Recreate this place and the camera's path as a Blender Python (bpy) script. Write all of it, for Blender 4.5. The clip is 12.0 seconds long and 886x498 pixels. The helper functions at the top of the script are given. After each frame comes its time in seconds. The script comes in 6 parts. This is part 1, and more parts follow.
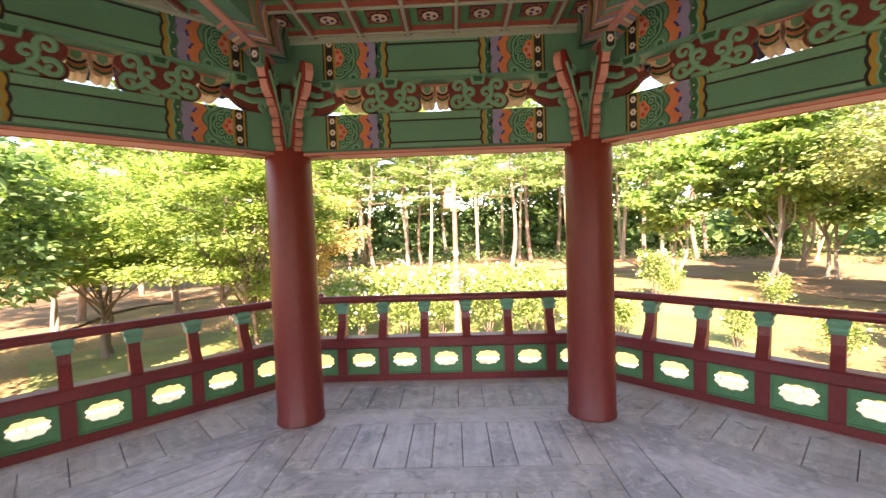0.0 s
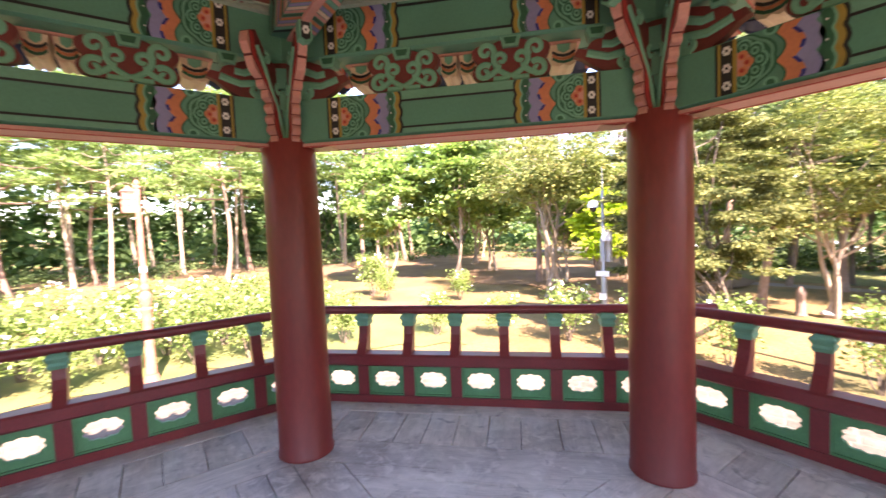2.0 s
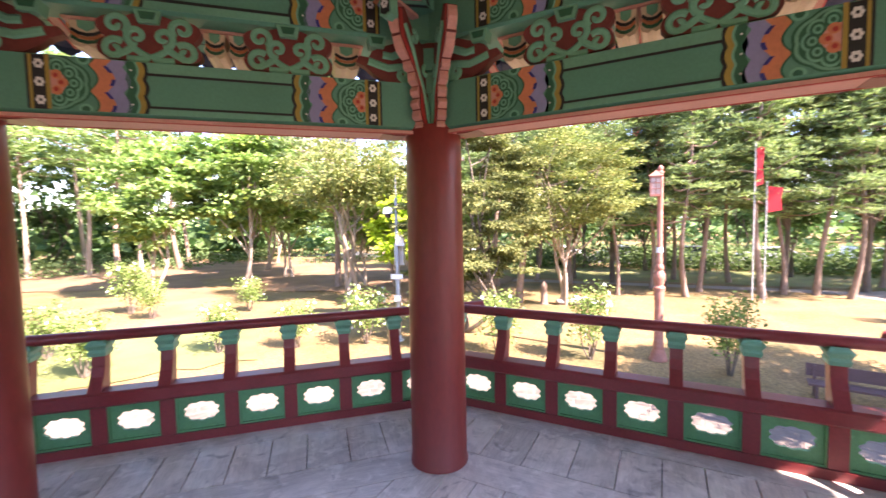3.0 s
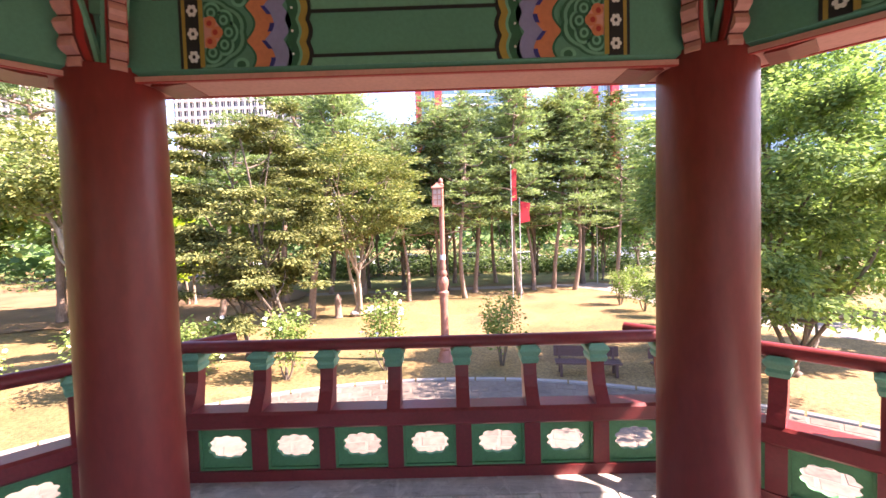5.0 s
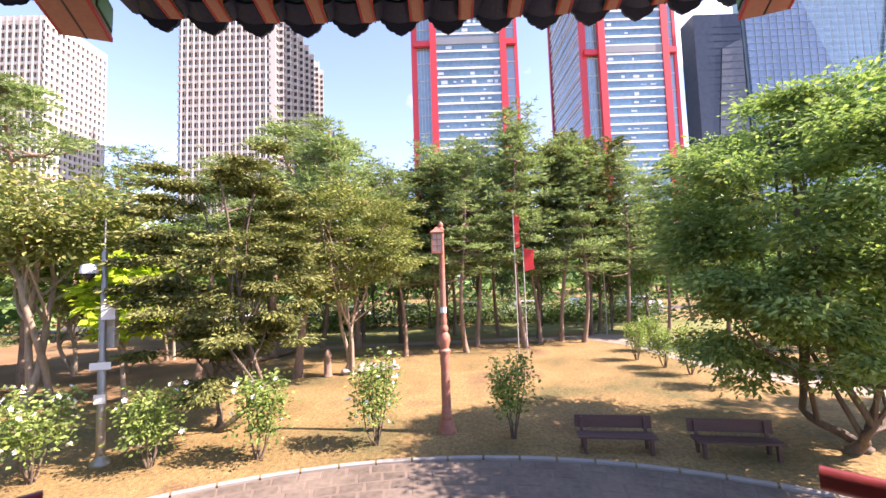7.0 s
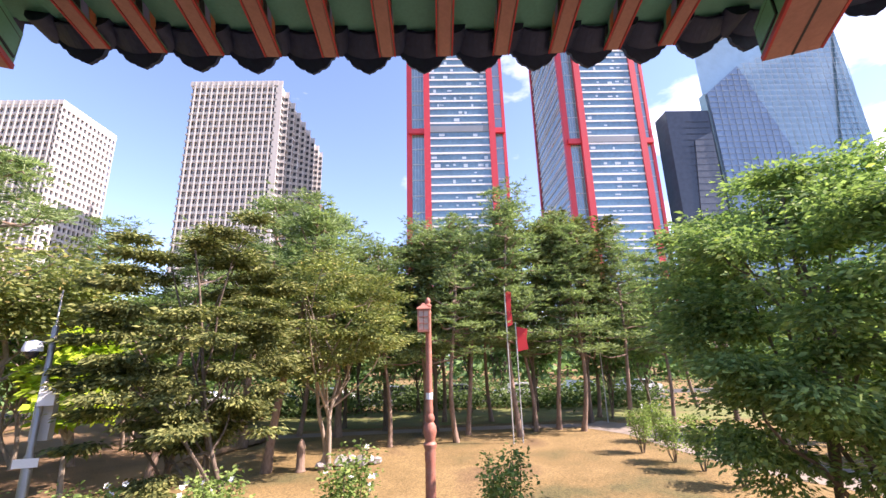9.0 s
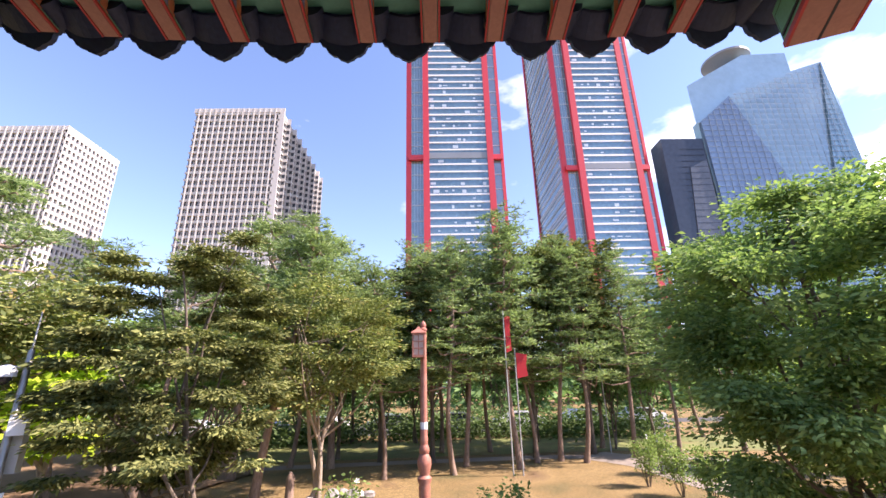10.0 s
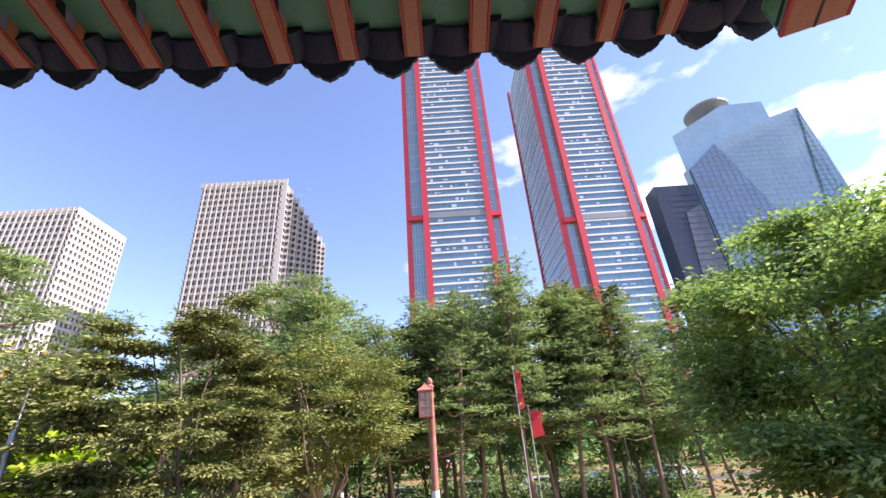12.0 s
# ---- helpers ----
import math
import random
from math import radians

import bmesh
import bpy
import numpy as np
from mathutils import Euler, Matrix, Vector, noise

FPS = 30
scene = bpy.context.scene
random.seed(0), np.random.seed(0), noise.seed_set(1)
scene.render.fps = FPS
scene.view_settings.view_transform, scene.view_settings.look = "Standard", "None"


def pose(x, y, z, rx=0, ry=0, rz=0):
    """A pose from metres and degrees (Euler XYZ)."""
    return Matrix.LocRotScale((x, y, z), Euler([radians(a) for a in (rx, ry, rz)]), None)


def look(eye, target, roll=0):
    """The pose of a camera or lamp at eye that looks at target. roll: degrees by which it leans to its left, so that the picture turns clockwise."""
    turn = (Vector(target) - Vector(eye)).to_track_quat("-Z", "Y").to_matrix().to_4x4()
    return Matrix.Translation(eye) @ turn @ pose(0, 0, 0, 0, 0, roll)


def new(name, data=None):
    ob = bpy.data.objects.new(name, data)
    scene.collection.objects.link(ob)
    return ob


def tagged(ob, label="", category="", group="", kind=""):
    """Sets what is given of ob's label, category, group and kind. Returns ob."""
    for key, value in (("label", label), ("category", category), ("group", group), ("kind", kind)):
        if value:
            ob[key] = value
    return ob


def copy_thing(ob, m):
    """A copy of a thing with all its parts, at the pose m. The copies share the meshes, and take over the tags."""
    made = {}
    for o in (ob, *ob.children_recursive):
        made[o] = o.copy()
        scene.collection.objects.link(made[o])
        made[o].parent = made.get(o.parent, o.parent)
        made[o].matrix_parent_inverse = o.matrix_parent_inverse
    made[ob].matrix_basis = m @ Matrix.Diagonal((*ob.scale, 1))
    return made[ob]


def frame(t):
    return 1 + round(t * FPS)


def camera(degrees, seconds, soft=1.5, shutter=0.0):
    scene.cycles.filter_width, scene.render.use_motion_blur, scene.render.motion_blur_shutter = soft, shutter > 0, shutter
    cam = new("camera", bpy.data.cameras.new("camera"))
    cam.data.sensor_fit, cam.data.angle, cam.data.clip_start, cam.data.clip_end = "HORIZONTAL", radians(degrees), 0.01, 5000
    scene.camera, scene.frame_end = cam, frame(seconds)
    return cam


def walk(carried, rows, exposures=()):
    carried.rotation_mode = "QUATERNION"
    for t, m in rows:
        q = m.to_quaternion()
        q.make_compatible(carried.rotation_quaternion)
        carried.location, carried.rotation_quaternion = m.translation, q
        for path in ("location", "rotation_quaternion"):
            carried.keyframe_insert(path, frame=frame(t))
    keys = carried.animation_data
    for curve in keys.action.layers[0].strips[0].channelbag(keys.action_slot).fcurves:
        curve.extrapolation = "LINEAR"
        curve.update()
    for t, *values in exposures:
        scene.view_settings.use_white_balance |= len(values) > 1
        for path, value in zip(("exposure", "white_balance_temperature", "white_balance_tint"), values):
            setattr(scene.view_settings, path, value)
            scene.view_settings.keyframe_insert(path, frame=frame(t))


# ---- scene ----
cam = camera(93.4, 12.0, 1.5, 0.25)
PATH = [
    (0, (0.108, -0.443, 1.415), (0.054, 1.554, 1.321), -1.9),
    (0.5, (0.181, -0.275, 1.458), (0.325, 1.717, 1.336), -1.2),
    (1, (0.24, -0.153, 1.459), (0.643, 1.803, 1.339), -2.2),
    (1.5, (0.274, -0.109, 1.463), (1.006, 1.748, 1.342), -2.5),
    (2, (0.34, -0.109, 1.465), (1.484, 1.527, 1.35), -2.3),
    (2.5, (0.394, -0.104, 1.471), (1.914, 1.19, 1.35), -1.7),
    (3, (0.459, -0.125, 1.469), (2.221, 0.814, 1.347), -1.1),
    (3.5, (0.502, -0.127, 1.467), (2.423, 0.418, 1.349), -0.6),
    (3.7, (0.556, -0.158, 1.458), (2.511, 0.252, 1.351), -0.4),
    (5.3, (1.305, -0.129, 1.422), (3.303, -0.126, 1.338), -1.9),
    (5.5, (1.467, -0.136, 1.423), (3.466, -0.139, 1.348), -2.0),
    (6, (1.77, -0.155, 1.437), (3.77, -0.142, 1.428), -1.7),
    (6.5, (2.071, -0.091, 1.425), (4.07, -0.084, 1.474), -1.8),
    (7, (2.35, -0.069, 1.444), (4.345, -0.064, 1.585), -1.9),
    (8.8, (2.902, -0.137, 1.506), (4.84, -0.174, 1.999), -1.5),
    (9, (2.929, -0.169, 1.497), (4.865, -0.213, 1.999), -1.5),
    (9.5, (3.046, -0.212, 1.477), (4.969, -0.267, 2.024), -1.4),
    (10, (3.212, -0.234, 1.489), (5.114, -0.286, 2.106), -1.4),
    (10.5, (3.318, -0.242, 1.493), (5.187, -0.284, 2.204), -1.9),
    (11, (3.356, -0.242, 1.498), (5.188, -0.264, 2.299), -2.8),
    (11.5, (3.427, -0.263, 1.448), (5.233, -0.276, 2.307), -3.7),
    (12, (3.444, -0.265, 1.386), (5.247, -0.315, 2.264), -4.6),
]
EXPOSURES = [(0, 2.92, 8400, 32), (1.0, 2.92, 8200, 33), (2.0, 2.88, 7300, 36), (3.5, 2.83, 6750, 37), (5.3, 2.5, 7100, 38), (6.0, 2.24, 7000, 37), (7.0, 1.82, 7200, 34), (9.0, 1.52, 6800, 31), (12.0, 1.36, 6700, 28)]
walk(cam, [(t, look(eye, target, roll)) for t, eye, target, roll in PATH], EXPOSURES)

# ---- world and sun ----
SUN_TO = Vector((-0.14, -0.98, 0.97)).normalized()      # towards the sun
world = bpy.data.worlds.new("sky")
scene.world = world
world.use_nodes = True
wn, wl = world.node_tree.nodes, world.node_tree.links
wn.clear()
sky = wn.new("ShaderNodeTexSky")
sky.sky_type, sky.sun_disc = "NISHITA", False
sky.sun_elevation = math.asin(SUN_TO.z)
sky.sun_rotation = math.atan2(SUN_TO.x, SUN_TO.y)
sky.air_density, sky.dust_density, sky.ozone_density = 1.0, 0.15, 3.5
coords = wn.new("ShaderNodeTexCoord")
stretch = wn.new("ShaderNodeMapping")
stretch.inputs["Scale"].default_value = (1.6, 1.6, 4.0)
cloud_noise = wn.new("ShaderNodeTexNoise")
cloud_noise.inputs["Scale"].default_value = 1.7
cloud_noise.inputs["Detail"].default_value = 7
cloud_noise.inputs["Roughness"].default_value = 0.55
cloud_ramp = wn.new("ShaderNodeValToRGB")
cloud_ramp.color_ramp.elements[0].position = 0.535
cloud_ramp.color_ramp.elements[1].position = 0.80
# more cloud towards the south-east than overhead or in the north-east
side = wn.new("ShaderNodeVectorMath")
side.operation = "DOT_PRODUCT"
side.inputs[1].default_value = (0.45, -0.85, -0.25)
bias = wn.new("ShaderNodeMath")
bias.operation = "MULTIPLY_ADD"
bias.inputs[1].default_value, bias.inputs[2].default_value = 0.22, -0.085
total = wn.new("ShaderNodeMath")
cloud_mix = wn.new("ShaderNodeMixRGB")
cloud_mix.inputs[2].default_value = (9.5, 9.8, 10.4, 1)
back = wn.new("ShaderNodeBackground")
back.inputs["Strength"].default_value = 0.135
wout = wn.new("ShaderNodeOutputWorld")
wl.new(coords.outputs["Generated"], stretch.inputs["Vector"])
wl.new(stretch.outputs["Vector"], cloud_noise.inputs["Vector"])
wl.new(coords.outputs["Generated"], side.inputs[0])
wl.new(side.outputs["Value"], bias.inputs[0])
wl.new(cloud_noise.outputs["Fac"], total.inputs[0])
wl.new(bias.outputs[0], total.inputs[1])
wl.new(total.outputs[0], cloud_ramp.inputs["Fac"])
wl.new(cloud_ramp.outputs["Color"], cloud_mix.inputs[0])
wl.new(sky.outputs["Color"], cloud_mix.inputs[1])
wl.new(cloud_mix.outputs["Color"], back.inputs["Color"])
wl.new(back.outputs["Background"], wout.inputs["Surface"])

sun = new("sun", bpy.data.lights.new("sun", "SUN"))
sun.data.energy, sun.data.angle, sun.data.color = 4.9, radians(0.55), (1.0, 0.94, 0.84)
sun.matrix_world = look(SUN_TO * 60, (0, 0, 0))

# ---- mesh and material helpers ----
TAU = 2 * math.pi
S22, C22 = math.sin(radians(22.5)), math.cos(radians(22.5))
T22 = S22 / C22


def rgb(c):
    return (*c, 1.0)


def surface(name, col, rough=0.6, var=0.18, scale=3.0, fine=60.0, bump=0.15, metal=0.0, stretch=(1, 1, 1), stain=None, stain_amount=0.5, stain_scale=1.5, per_object=0.0, per_island=0.0, coat=0.0):
    """A node material: a base colour with a broad and a fine variation, stains and a fine relief."""
    m = bpy.data.materials.new(name)
    m.use_nodes = True
    n, l = m.node_tree.nodes, m.node_tree.links
    b = n["Principled BSDF"]
    b.inputs["Roughness"].default_value, b.inputs["Metallic"].default_value = rough, metal
    b.inputs["Coat Weight"].default_value = coat
    tc, mp = n.new("ShaderNodeTexCoord"), n.new("ShaderNodeMapping")
    mp.inputs["Scale"].default_value = stretch
    l.new(tc.outputs["Object"], mp.inputs["Vector"])
    big, small = n.new("ShaderNodeTexNoise"), n.new("ShaderNodeTexNoise")
    big.inputs["Scale"].default_value, big.inputs["Detail"].default_value = scale, 4
    small.inputs["Scale"].default_value, small.inputs["Detail"].default_value = fine, 3
    for t in (big, small):
        l.new(mp.outputs["Vector"], t.inputs["Vector"])
    add = n.new("ShaderNodeMath")
    l.new(big.outputs["Fac"], add.inputs[0])
    l.new(small.outputs["Fac"], add.inputs[1])
    span = n.new("ShaderNodeMapRange")
    span.inputs["From Min"].default_value, span.inputs["From Max"].default_value = 0.65, 1.35
    span.inputs["To Min"].default_value, span.inputs["To Max"].default_value = 1 - var, 1 + var
    l.new(add.outputs[0], span.inputs["Value"])
    value = span.outputs[0]
    if per_object or per_island:
        src = n.new("ShaderNodeObjectInfo").outputs["Random"] if per_object else n.new("ShaderNodeNewGeometry").outputs["Random Per Island"]
        amount = per_object or per_island
        rr, mul = n.new("ShaderNodeMapRange"), n.new("ShaderNodeMath")
        rr.inputs["To Min"].default_value, rr.inputs["To Max"].default_value = 1 - amount, 1 + amount
        l.new(src, rr.inputs["Value"])
        mul.operation = "MULTIPLY"
        l.new(value, mul.inputs[0])
        l.new(rr.outputs[0], mul.inputs[1])
        value = mul.outputs[0]
    tint = n.new("ShaderNodeVectorMath")
    tint.operation = "SCALE"
    tint.inputs[0].default_value = col
    l.new(value, tint.inputs["Scale"])
    out = tint.outputs["Vector"]
    if stain:
        sn, sr, sm = n.new("ShaderNodeTexNoise"), n.new("ShaderNodeMapRange"), n.new("ShaderNodeMixRGB")
        sn.inputs["Scale"].default_value, sn.inputs["Detail"].default_value = stain_scale, 6
        l.new(mp.outputs["Vector"], sn.inputs["Vector"])
        sr.inputs["From Min"].default_value, sr.inputs["From Max"].default_value = 0.5, 0.68
        sr.inputs["To Max"].default_value = stain_amount
        l.new(sn.outputs["Fac"], sr.inputs["Value"])
        l.new(sr.outputs[0], sm.inputs[0])
        l.new(out, sm.inputs[1])
        sm.inputs[2].default_value = rgb(stain)
        out = sm.outputs[0]
    l.new(out, b.inputs["Base Color"])
    if bump:
        bp = n.new("ShaderNodeBump")
        bp.inputs["Strength"].default_value, bp.inputs["Distance"].default_value = bump, 0.01
        l.new(add.outputs[0], bp.inputs["Height"])
        l.new(bp.outputs["Normal"], b.inputs["Normal"])
    return m


def leafage(name, dark, light, glow=0.35, tint=None, rough=0.8):
    """Leaves: a colour of its own for every leaf, and light that passes through."""
    m = bpy.data.materials.new(name)
    m.use_nodes = True
    n, l = m.node_tree.nodes, m.node_tree.links
    b = n["Principled BSDF"]
    b.inputs["Roughness"].default_value, b.inputs["Specular IOR Level"].default_value = rough, 0.08
    geo, ramp = n.new("ShaderNodeNewGeometry"), n.new("ShaderNodeValToRGB")
    e = ramp.color_ramp.elements
    e[0].color, e[1].color = rgb(dark), rgb(light)
    if tint:
        e.new(0.93).color = rgb(light)
        e[2].color = rgb(tint)
    l.new(geo.outputs["Random Per Island"], ramp.inputs["Fac"])
    patch, tc = n.new("ShaderNodeTexNoise"), n.new("ShaderNodeTexCoord")
    patch.inputs["Scale"].default_value, patch.inputs["Detail"].default_value = 0.7, 3
    l.new(tc.outputs["Object"], patch.inputs["Vector"])
    pr, sc = n.new("ShaderNodeMapRange"), n.new("ShaderNodeVectorMath")
    pr.inputs["From Min"].default_value, pr.inputs["From Max"].default_value = 0.3, 0.7
    pr.inputs["To Min"].default_value, pr.inputs["To Max"].default_value = 1.0, 1.8
    l.new(patch.outputs["Fac"], pr.inputs["Value"])
    sc.operation = "SCALE"
    l.new(ramp.outputs["Color"], sc.inputs[0])
    l.new(pr.outputs[0], sc.inputs["Scale"])
    l.new(sc.outputs["Vector"], b.inputs["Base Color"])
    tr, mix = n.new("ShaderNodeBsdfTranslucent"), n.new("ShaderNodeMixShader")
    warm = n.new("ShaderNodeVectorMath")
    warm.operation = "MULTIPLY"
    warm.inputs[1].default_value = (0.98, 1.15, 0.70)
    l.new(sc.outputs["Vector"], warm.inputs[0])
    l.new(warm.outputs["Vector"], tr.inputs["Color"])
    mix.inputs[0].default_value = glow
    l.new(b.outputs[0], mix.inputs[1])
    l.new(tr.outputs[0], mix.inputs[2])
    l.new(mix.outputs[0], n["Material Output"].inputs["Surface"])
    return m


class Build:
    """Vertices and faces of one part."""

    def __init__(self):
        self.v, self.f, self.m = [], [], []

    def add(self, verts, faces, mi=0, at=None):
        o = len(self.v)
        self.v += [tuple(at @ Vector(p)) for p in verts] if at else [tuple(p) for p in verts]
        self.f += [tuple(i + o for i in f) for f in faces]
        self.m += [mi] * len(faces)
        return self

    def box(self, x0, x1, y0, y1, z0, z1, mi=0, at=None):
        v = [(x, y, z) for z in (z0, z1) for y in (y0, y1) for x in (x0, x1)]
        return self.add(v, [(0, 2, 3, 1), (4, 5, 7, 6), (0, 1, 5, 4), (2, 6, 7, 3), (0, 4, 6, 2), (1, 3, 7, 5)], mi, at)

    def prism(self, pts, d0, d1, axis="y", mi=0, at=None, caps=(1, 1)):
        """A polygon pushed along an axis: its points are (x, z) for y, (x, y) for z, (y, z) for x."""
        lay = {"y": lambda a, b, d: (a, d, b), "z": lambda a, b, d: (a, b, d), "x": lambda a, b, d: (d, a, b)}[axis]
        n = len(pts)
        v = [lay(a, b, d) for d in (d0, d1) for a, b in pts]
        f = [(i, (i + 1) % n, n + (i + 1) % n, n + i) for i in range(n)]
        f += [tuple(range(n))] * caps[0] + [tuple(range(2 * n - 1, n - 1, -1))] * caps[1]
        return self.add(v, f, mi, at)

    def lathe(self, prof, n=20, mi=0, at=None):
        v = [(r * math.cos(TAU * k / n), r * math.sin(TAU * k / n), z) for r, z in prof for k in range(n)]
        f = [(j * n + k, j * n + (k + 1) % n, (j + 1) * n + (k + 1) % n, (j + 1) * n + k) for j in range(len(prof) - 1) for k in range(n)]
        f += [tuple(range(n - 1, -1, -1)), tuple(range((len(prof) - 1) * n, len(prof) * n))]
        return self.add(v, f, mi, at)

    def tube(self, path, radii, n=6, mi=0, at=None, flat=None):
        """A round bar along a path. flat: a factor for its thickness along y."""
        path = [Vector(p) for p in path]
        v = []
        for i, p in enumerate(path):
            d = (path[min(i + 1, len(path) - 1)] - path[max(i - 1, 0)]).normalized()
            a = d.cross(Vector((0, 1, 0)) if abs(d.y) < 0.9 else Vector((1, 0, 0))).normalized()
            b = d.cross(a)
            r = radii[i] if isinstance(radii, (list, tuple)) else radii
            for k in range(n):
                q = (a * math.cos(TAU * k / n) + b * math.sin(TAU * k / n)) * r
                if flat:
                    q.y *= flat
                v.append(p + q)
        f = [(j * n + k, j * n + (k + 1) % n, (j + 1) * n + (k + 1) % n, (j + 1) * n + k) for j in range(len(path) - 1) for k in range(n)]
        f += [tuple(range(n - 1, -1, -1)), tuple(range((len(path) - 1) * n, len(path) * n))]
        return self.add(v, f, mi, at)

    def sheet(self, quads, mi=0):
        for q in quads:
            self.add(q, [tuple(range(len(q)))], mi)
        return self

    def mesh(self, name, mats, smooth=False):
        me = bpy.data.meshes.new(name)
        me.from_pydata(self.v, [], self.f)
        for m in mats if isinstance(mats, (list, tuple)) else [mats]:
            me.materials.append(m)
        if any(self.m):
            me.polygons.foreach_set("material_index", self.m)
        if smooth:
            me.polygons.foreach_set("use_smooth", [True] * len(self.f))
            me.set_sharp_from_angle(angle=radians(42))
        me.update()
        return me


def part(name, b, mats, parent=None, label="", smooth=False):
    """One mesh object from a Build, under a thing or a part."""
    ob = new(name, b.mesh(name, mats, smooth))
    ob.parent = parent
    return tagged(ob, label) if label else ob


def thing(name, label, category, at=None, group="", kind=""):
    ob = new(name)
    ob.empty_display_size = 0.2
    if at is not None:
        ob.matrix_world = at
    return tagged(ob, label, category, group, kind)


def bay(k, r=0.0, z=0.0):
    """The pose of bay k, counted clockwise from the north: x along the bay, y outwards."""
    return pose(0, 0, 0, 0, 0, -45 * k) @ pose(0, r, z)


def clip(poly, keep):
    """A convex polygon cut by half planes (a, b, c): a x + b y <= c."""
    for a, b, c in keep:
        out = []
        for i, p in enumerate(poly):
            q = poly[(i + 1) % len(poly)]
            dp, dq = a * p[0] + b * p[1] - c, a * q[0] + b * q[1] - c
            if dp <= 0:
                out.append(p)
            if dp * dq < 0:
                t = dp / (dp - dq)
                out.append((p[0] + t * (q[0] - p[0]), p[1] + t * (q[1] - p[1])))
        poly = out
        if len(poly) < 3:
            return []
    return poly


# ---- materials of the pavilion ----
RED = surface("dark_red_paint", (0.215, 0.028, 0.022), 0.38, 0.14, 2.5, 45, 0.08, stain=(0.13, 0.022, 0.02), stain_amount=0.45, stretch=(1, 1, 0.35))
RAIL_RED = surface("rail_red_paint", (0.225, 0.033, 0.033), 0.34, 0.16, 4, 55, 0.10, stain=(0.10, 0.02, 0.02), stain_amount=0.5)
MAROON = surface("maroon_paint", (0.155, 0.030, 0.024), 0.6, 0.2, 6, 60, 0.1)
GREEN = surface("green_paint", (0.086, 0.275, 0.182), 0.55, 0.12, 3, 70, 0.10, stain=(0.035, 0.10, 0.06), stain_amount=0.35)
PALE_GREEN = surface("pale_green_paint", (0.13, 0.35, 0.23), 0.55, 0.12, 5, 70, 0.08, stain=(0.05, 0.17, 0.10), stain_amount=0.4)
PANEL_GREEN = surface("panel_green_paint", (0.085, 0.29, 0.125), 0.55, 0.15, 5, 70, 0.10, stain=(0.04, 0.15, 0.07), stain_amount=0.4)
SCROLL_GREEN = surface("scroll_green_paint", (0.14, 0.39, 0.255), 0.6, 0.12, 6, 70, 0.06)
DEEP_GREEN = surface("deep_green_paint", (0.02, 0.12, 0.06), 0.6, 0.12, 6, 70, 0.06)
PINK = surface("salmon_paint", (0.60, 0.29, 0.23), 0.6, 0.12, 4, 60, 0.08, stain=(0.42, 0.17, 0.13), stain_amount=0.4)
ORANGE = surface("orange_paint", (0.58, 0.20, 0.09), 0.6, 0.12, 5, 60, 0.06)
LILAC = surface("lilac_paint", (0.25, 0.25, 0.42), 0.6, 0.10, 5, 60, 0.06)
BLUE = surface("blue_paint", (0.035, 0.035, 0.20), 0.6, 0.1, 5, 60, 0.05)
OCHRE = surface("ochre_paint", (0.34, 0.24, 0.045), 0.6, 0.12, 5, 60, 0.05)
BLACK = surface("black_paint", (0.014, 0.014, 0.015), 0.55, 0.2, 5, 60, 0.05)
CREAM = surface("cream_paint", (0.70, 0.55, 0.38), 0.6, 0.12, 5, 60, 0.06)
WHITE = surface("white_paint", (0.75, 0.74, 0.70), 0.6, 0.06, 5, 60, 0.04)
BRIGHT_RED = surface("bright_red_paint", (0.42, 0.04, 0.03), 0.55, 0.12, 5, 60, 0.05)


def plank_material():
    """Weathered grey boards: grain along each board, pale worn smears and dark damp patches across them."""
    m = surface("weathered_plank", (0.54, 0.49, 0.42), 0.44, 0.24, 2.2, 16, 0.25, stretch=(0.7, 9, 9), per_object=0.15)
    n, l = m.node_tree.nodes, m.node_tree.links
    b = n["Principled BSDF"]
    src = b.inputs["Base Color"].links[0].from_socket
    where = n.new("ShaderNodeNewGeometry").outputs["Position"]
    for scale, lo, hi, amount, col in ((2.3, 0.48, 0.64, 0.70, (0.72, 0.665, 0.58)), (1.3, 0.50, 0.70, 0.65, (0.17, 0.155, 0.14)), (9.0, 0.52, 0.66, 0.65, (0.76, 0.71, 0.625)), (7.0, 0.58, 0.70, 0.6, (0.15, 0.14, 0.13))):
        t, r, mix = n.new("ShaderNodeTexNoise"), n.new("ShaderNodeMapRange"), n.new("ShaderNodeMixRGB")
        t.inputs["Scale"].default_value, t.inputs["Detail"].default_value, t.inputs["Roughness"].default_value = scale, 9, 0.62
        t.inputs["Distortion"].default_value = 0.8
        l.new(where, t.inputs["Vector"])
        r.inputs["From Min"].default_value, r.inputs["From Max"].default_value, r.inputs["To Max"].default_value = lo, hi, amount
        l.new(t.outputs["Fac"], r.inputs["Value"])
        l.new(r.outputs[0], mix.inputs[0])
        l.new(src, mix.inputs[1])
        mix.inputs[2].default_value = rgb(col)
        src = mix.outputs[0]
    l.new(src, b.inputs["Base Color"])
    gloss = n.new("ShaderNodeMapRange")      # worn boards: duller and shinier patches
    gloss.inputs["From Min"].default_value, gloss.inputs["From Max"].default_value = 0.35, 0.65
    gloss.inputs["To Min"].default_value, gloss.inputs["To Max"].default_value = 0.30, 0.62
    l.new(t.outputs["Fac"], gloss.inputs["Value"])
    l.new(gloss.outputs[0], b.inputs["Roughness"])
    return m


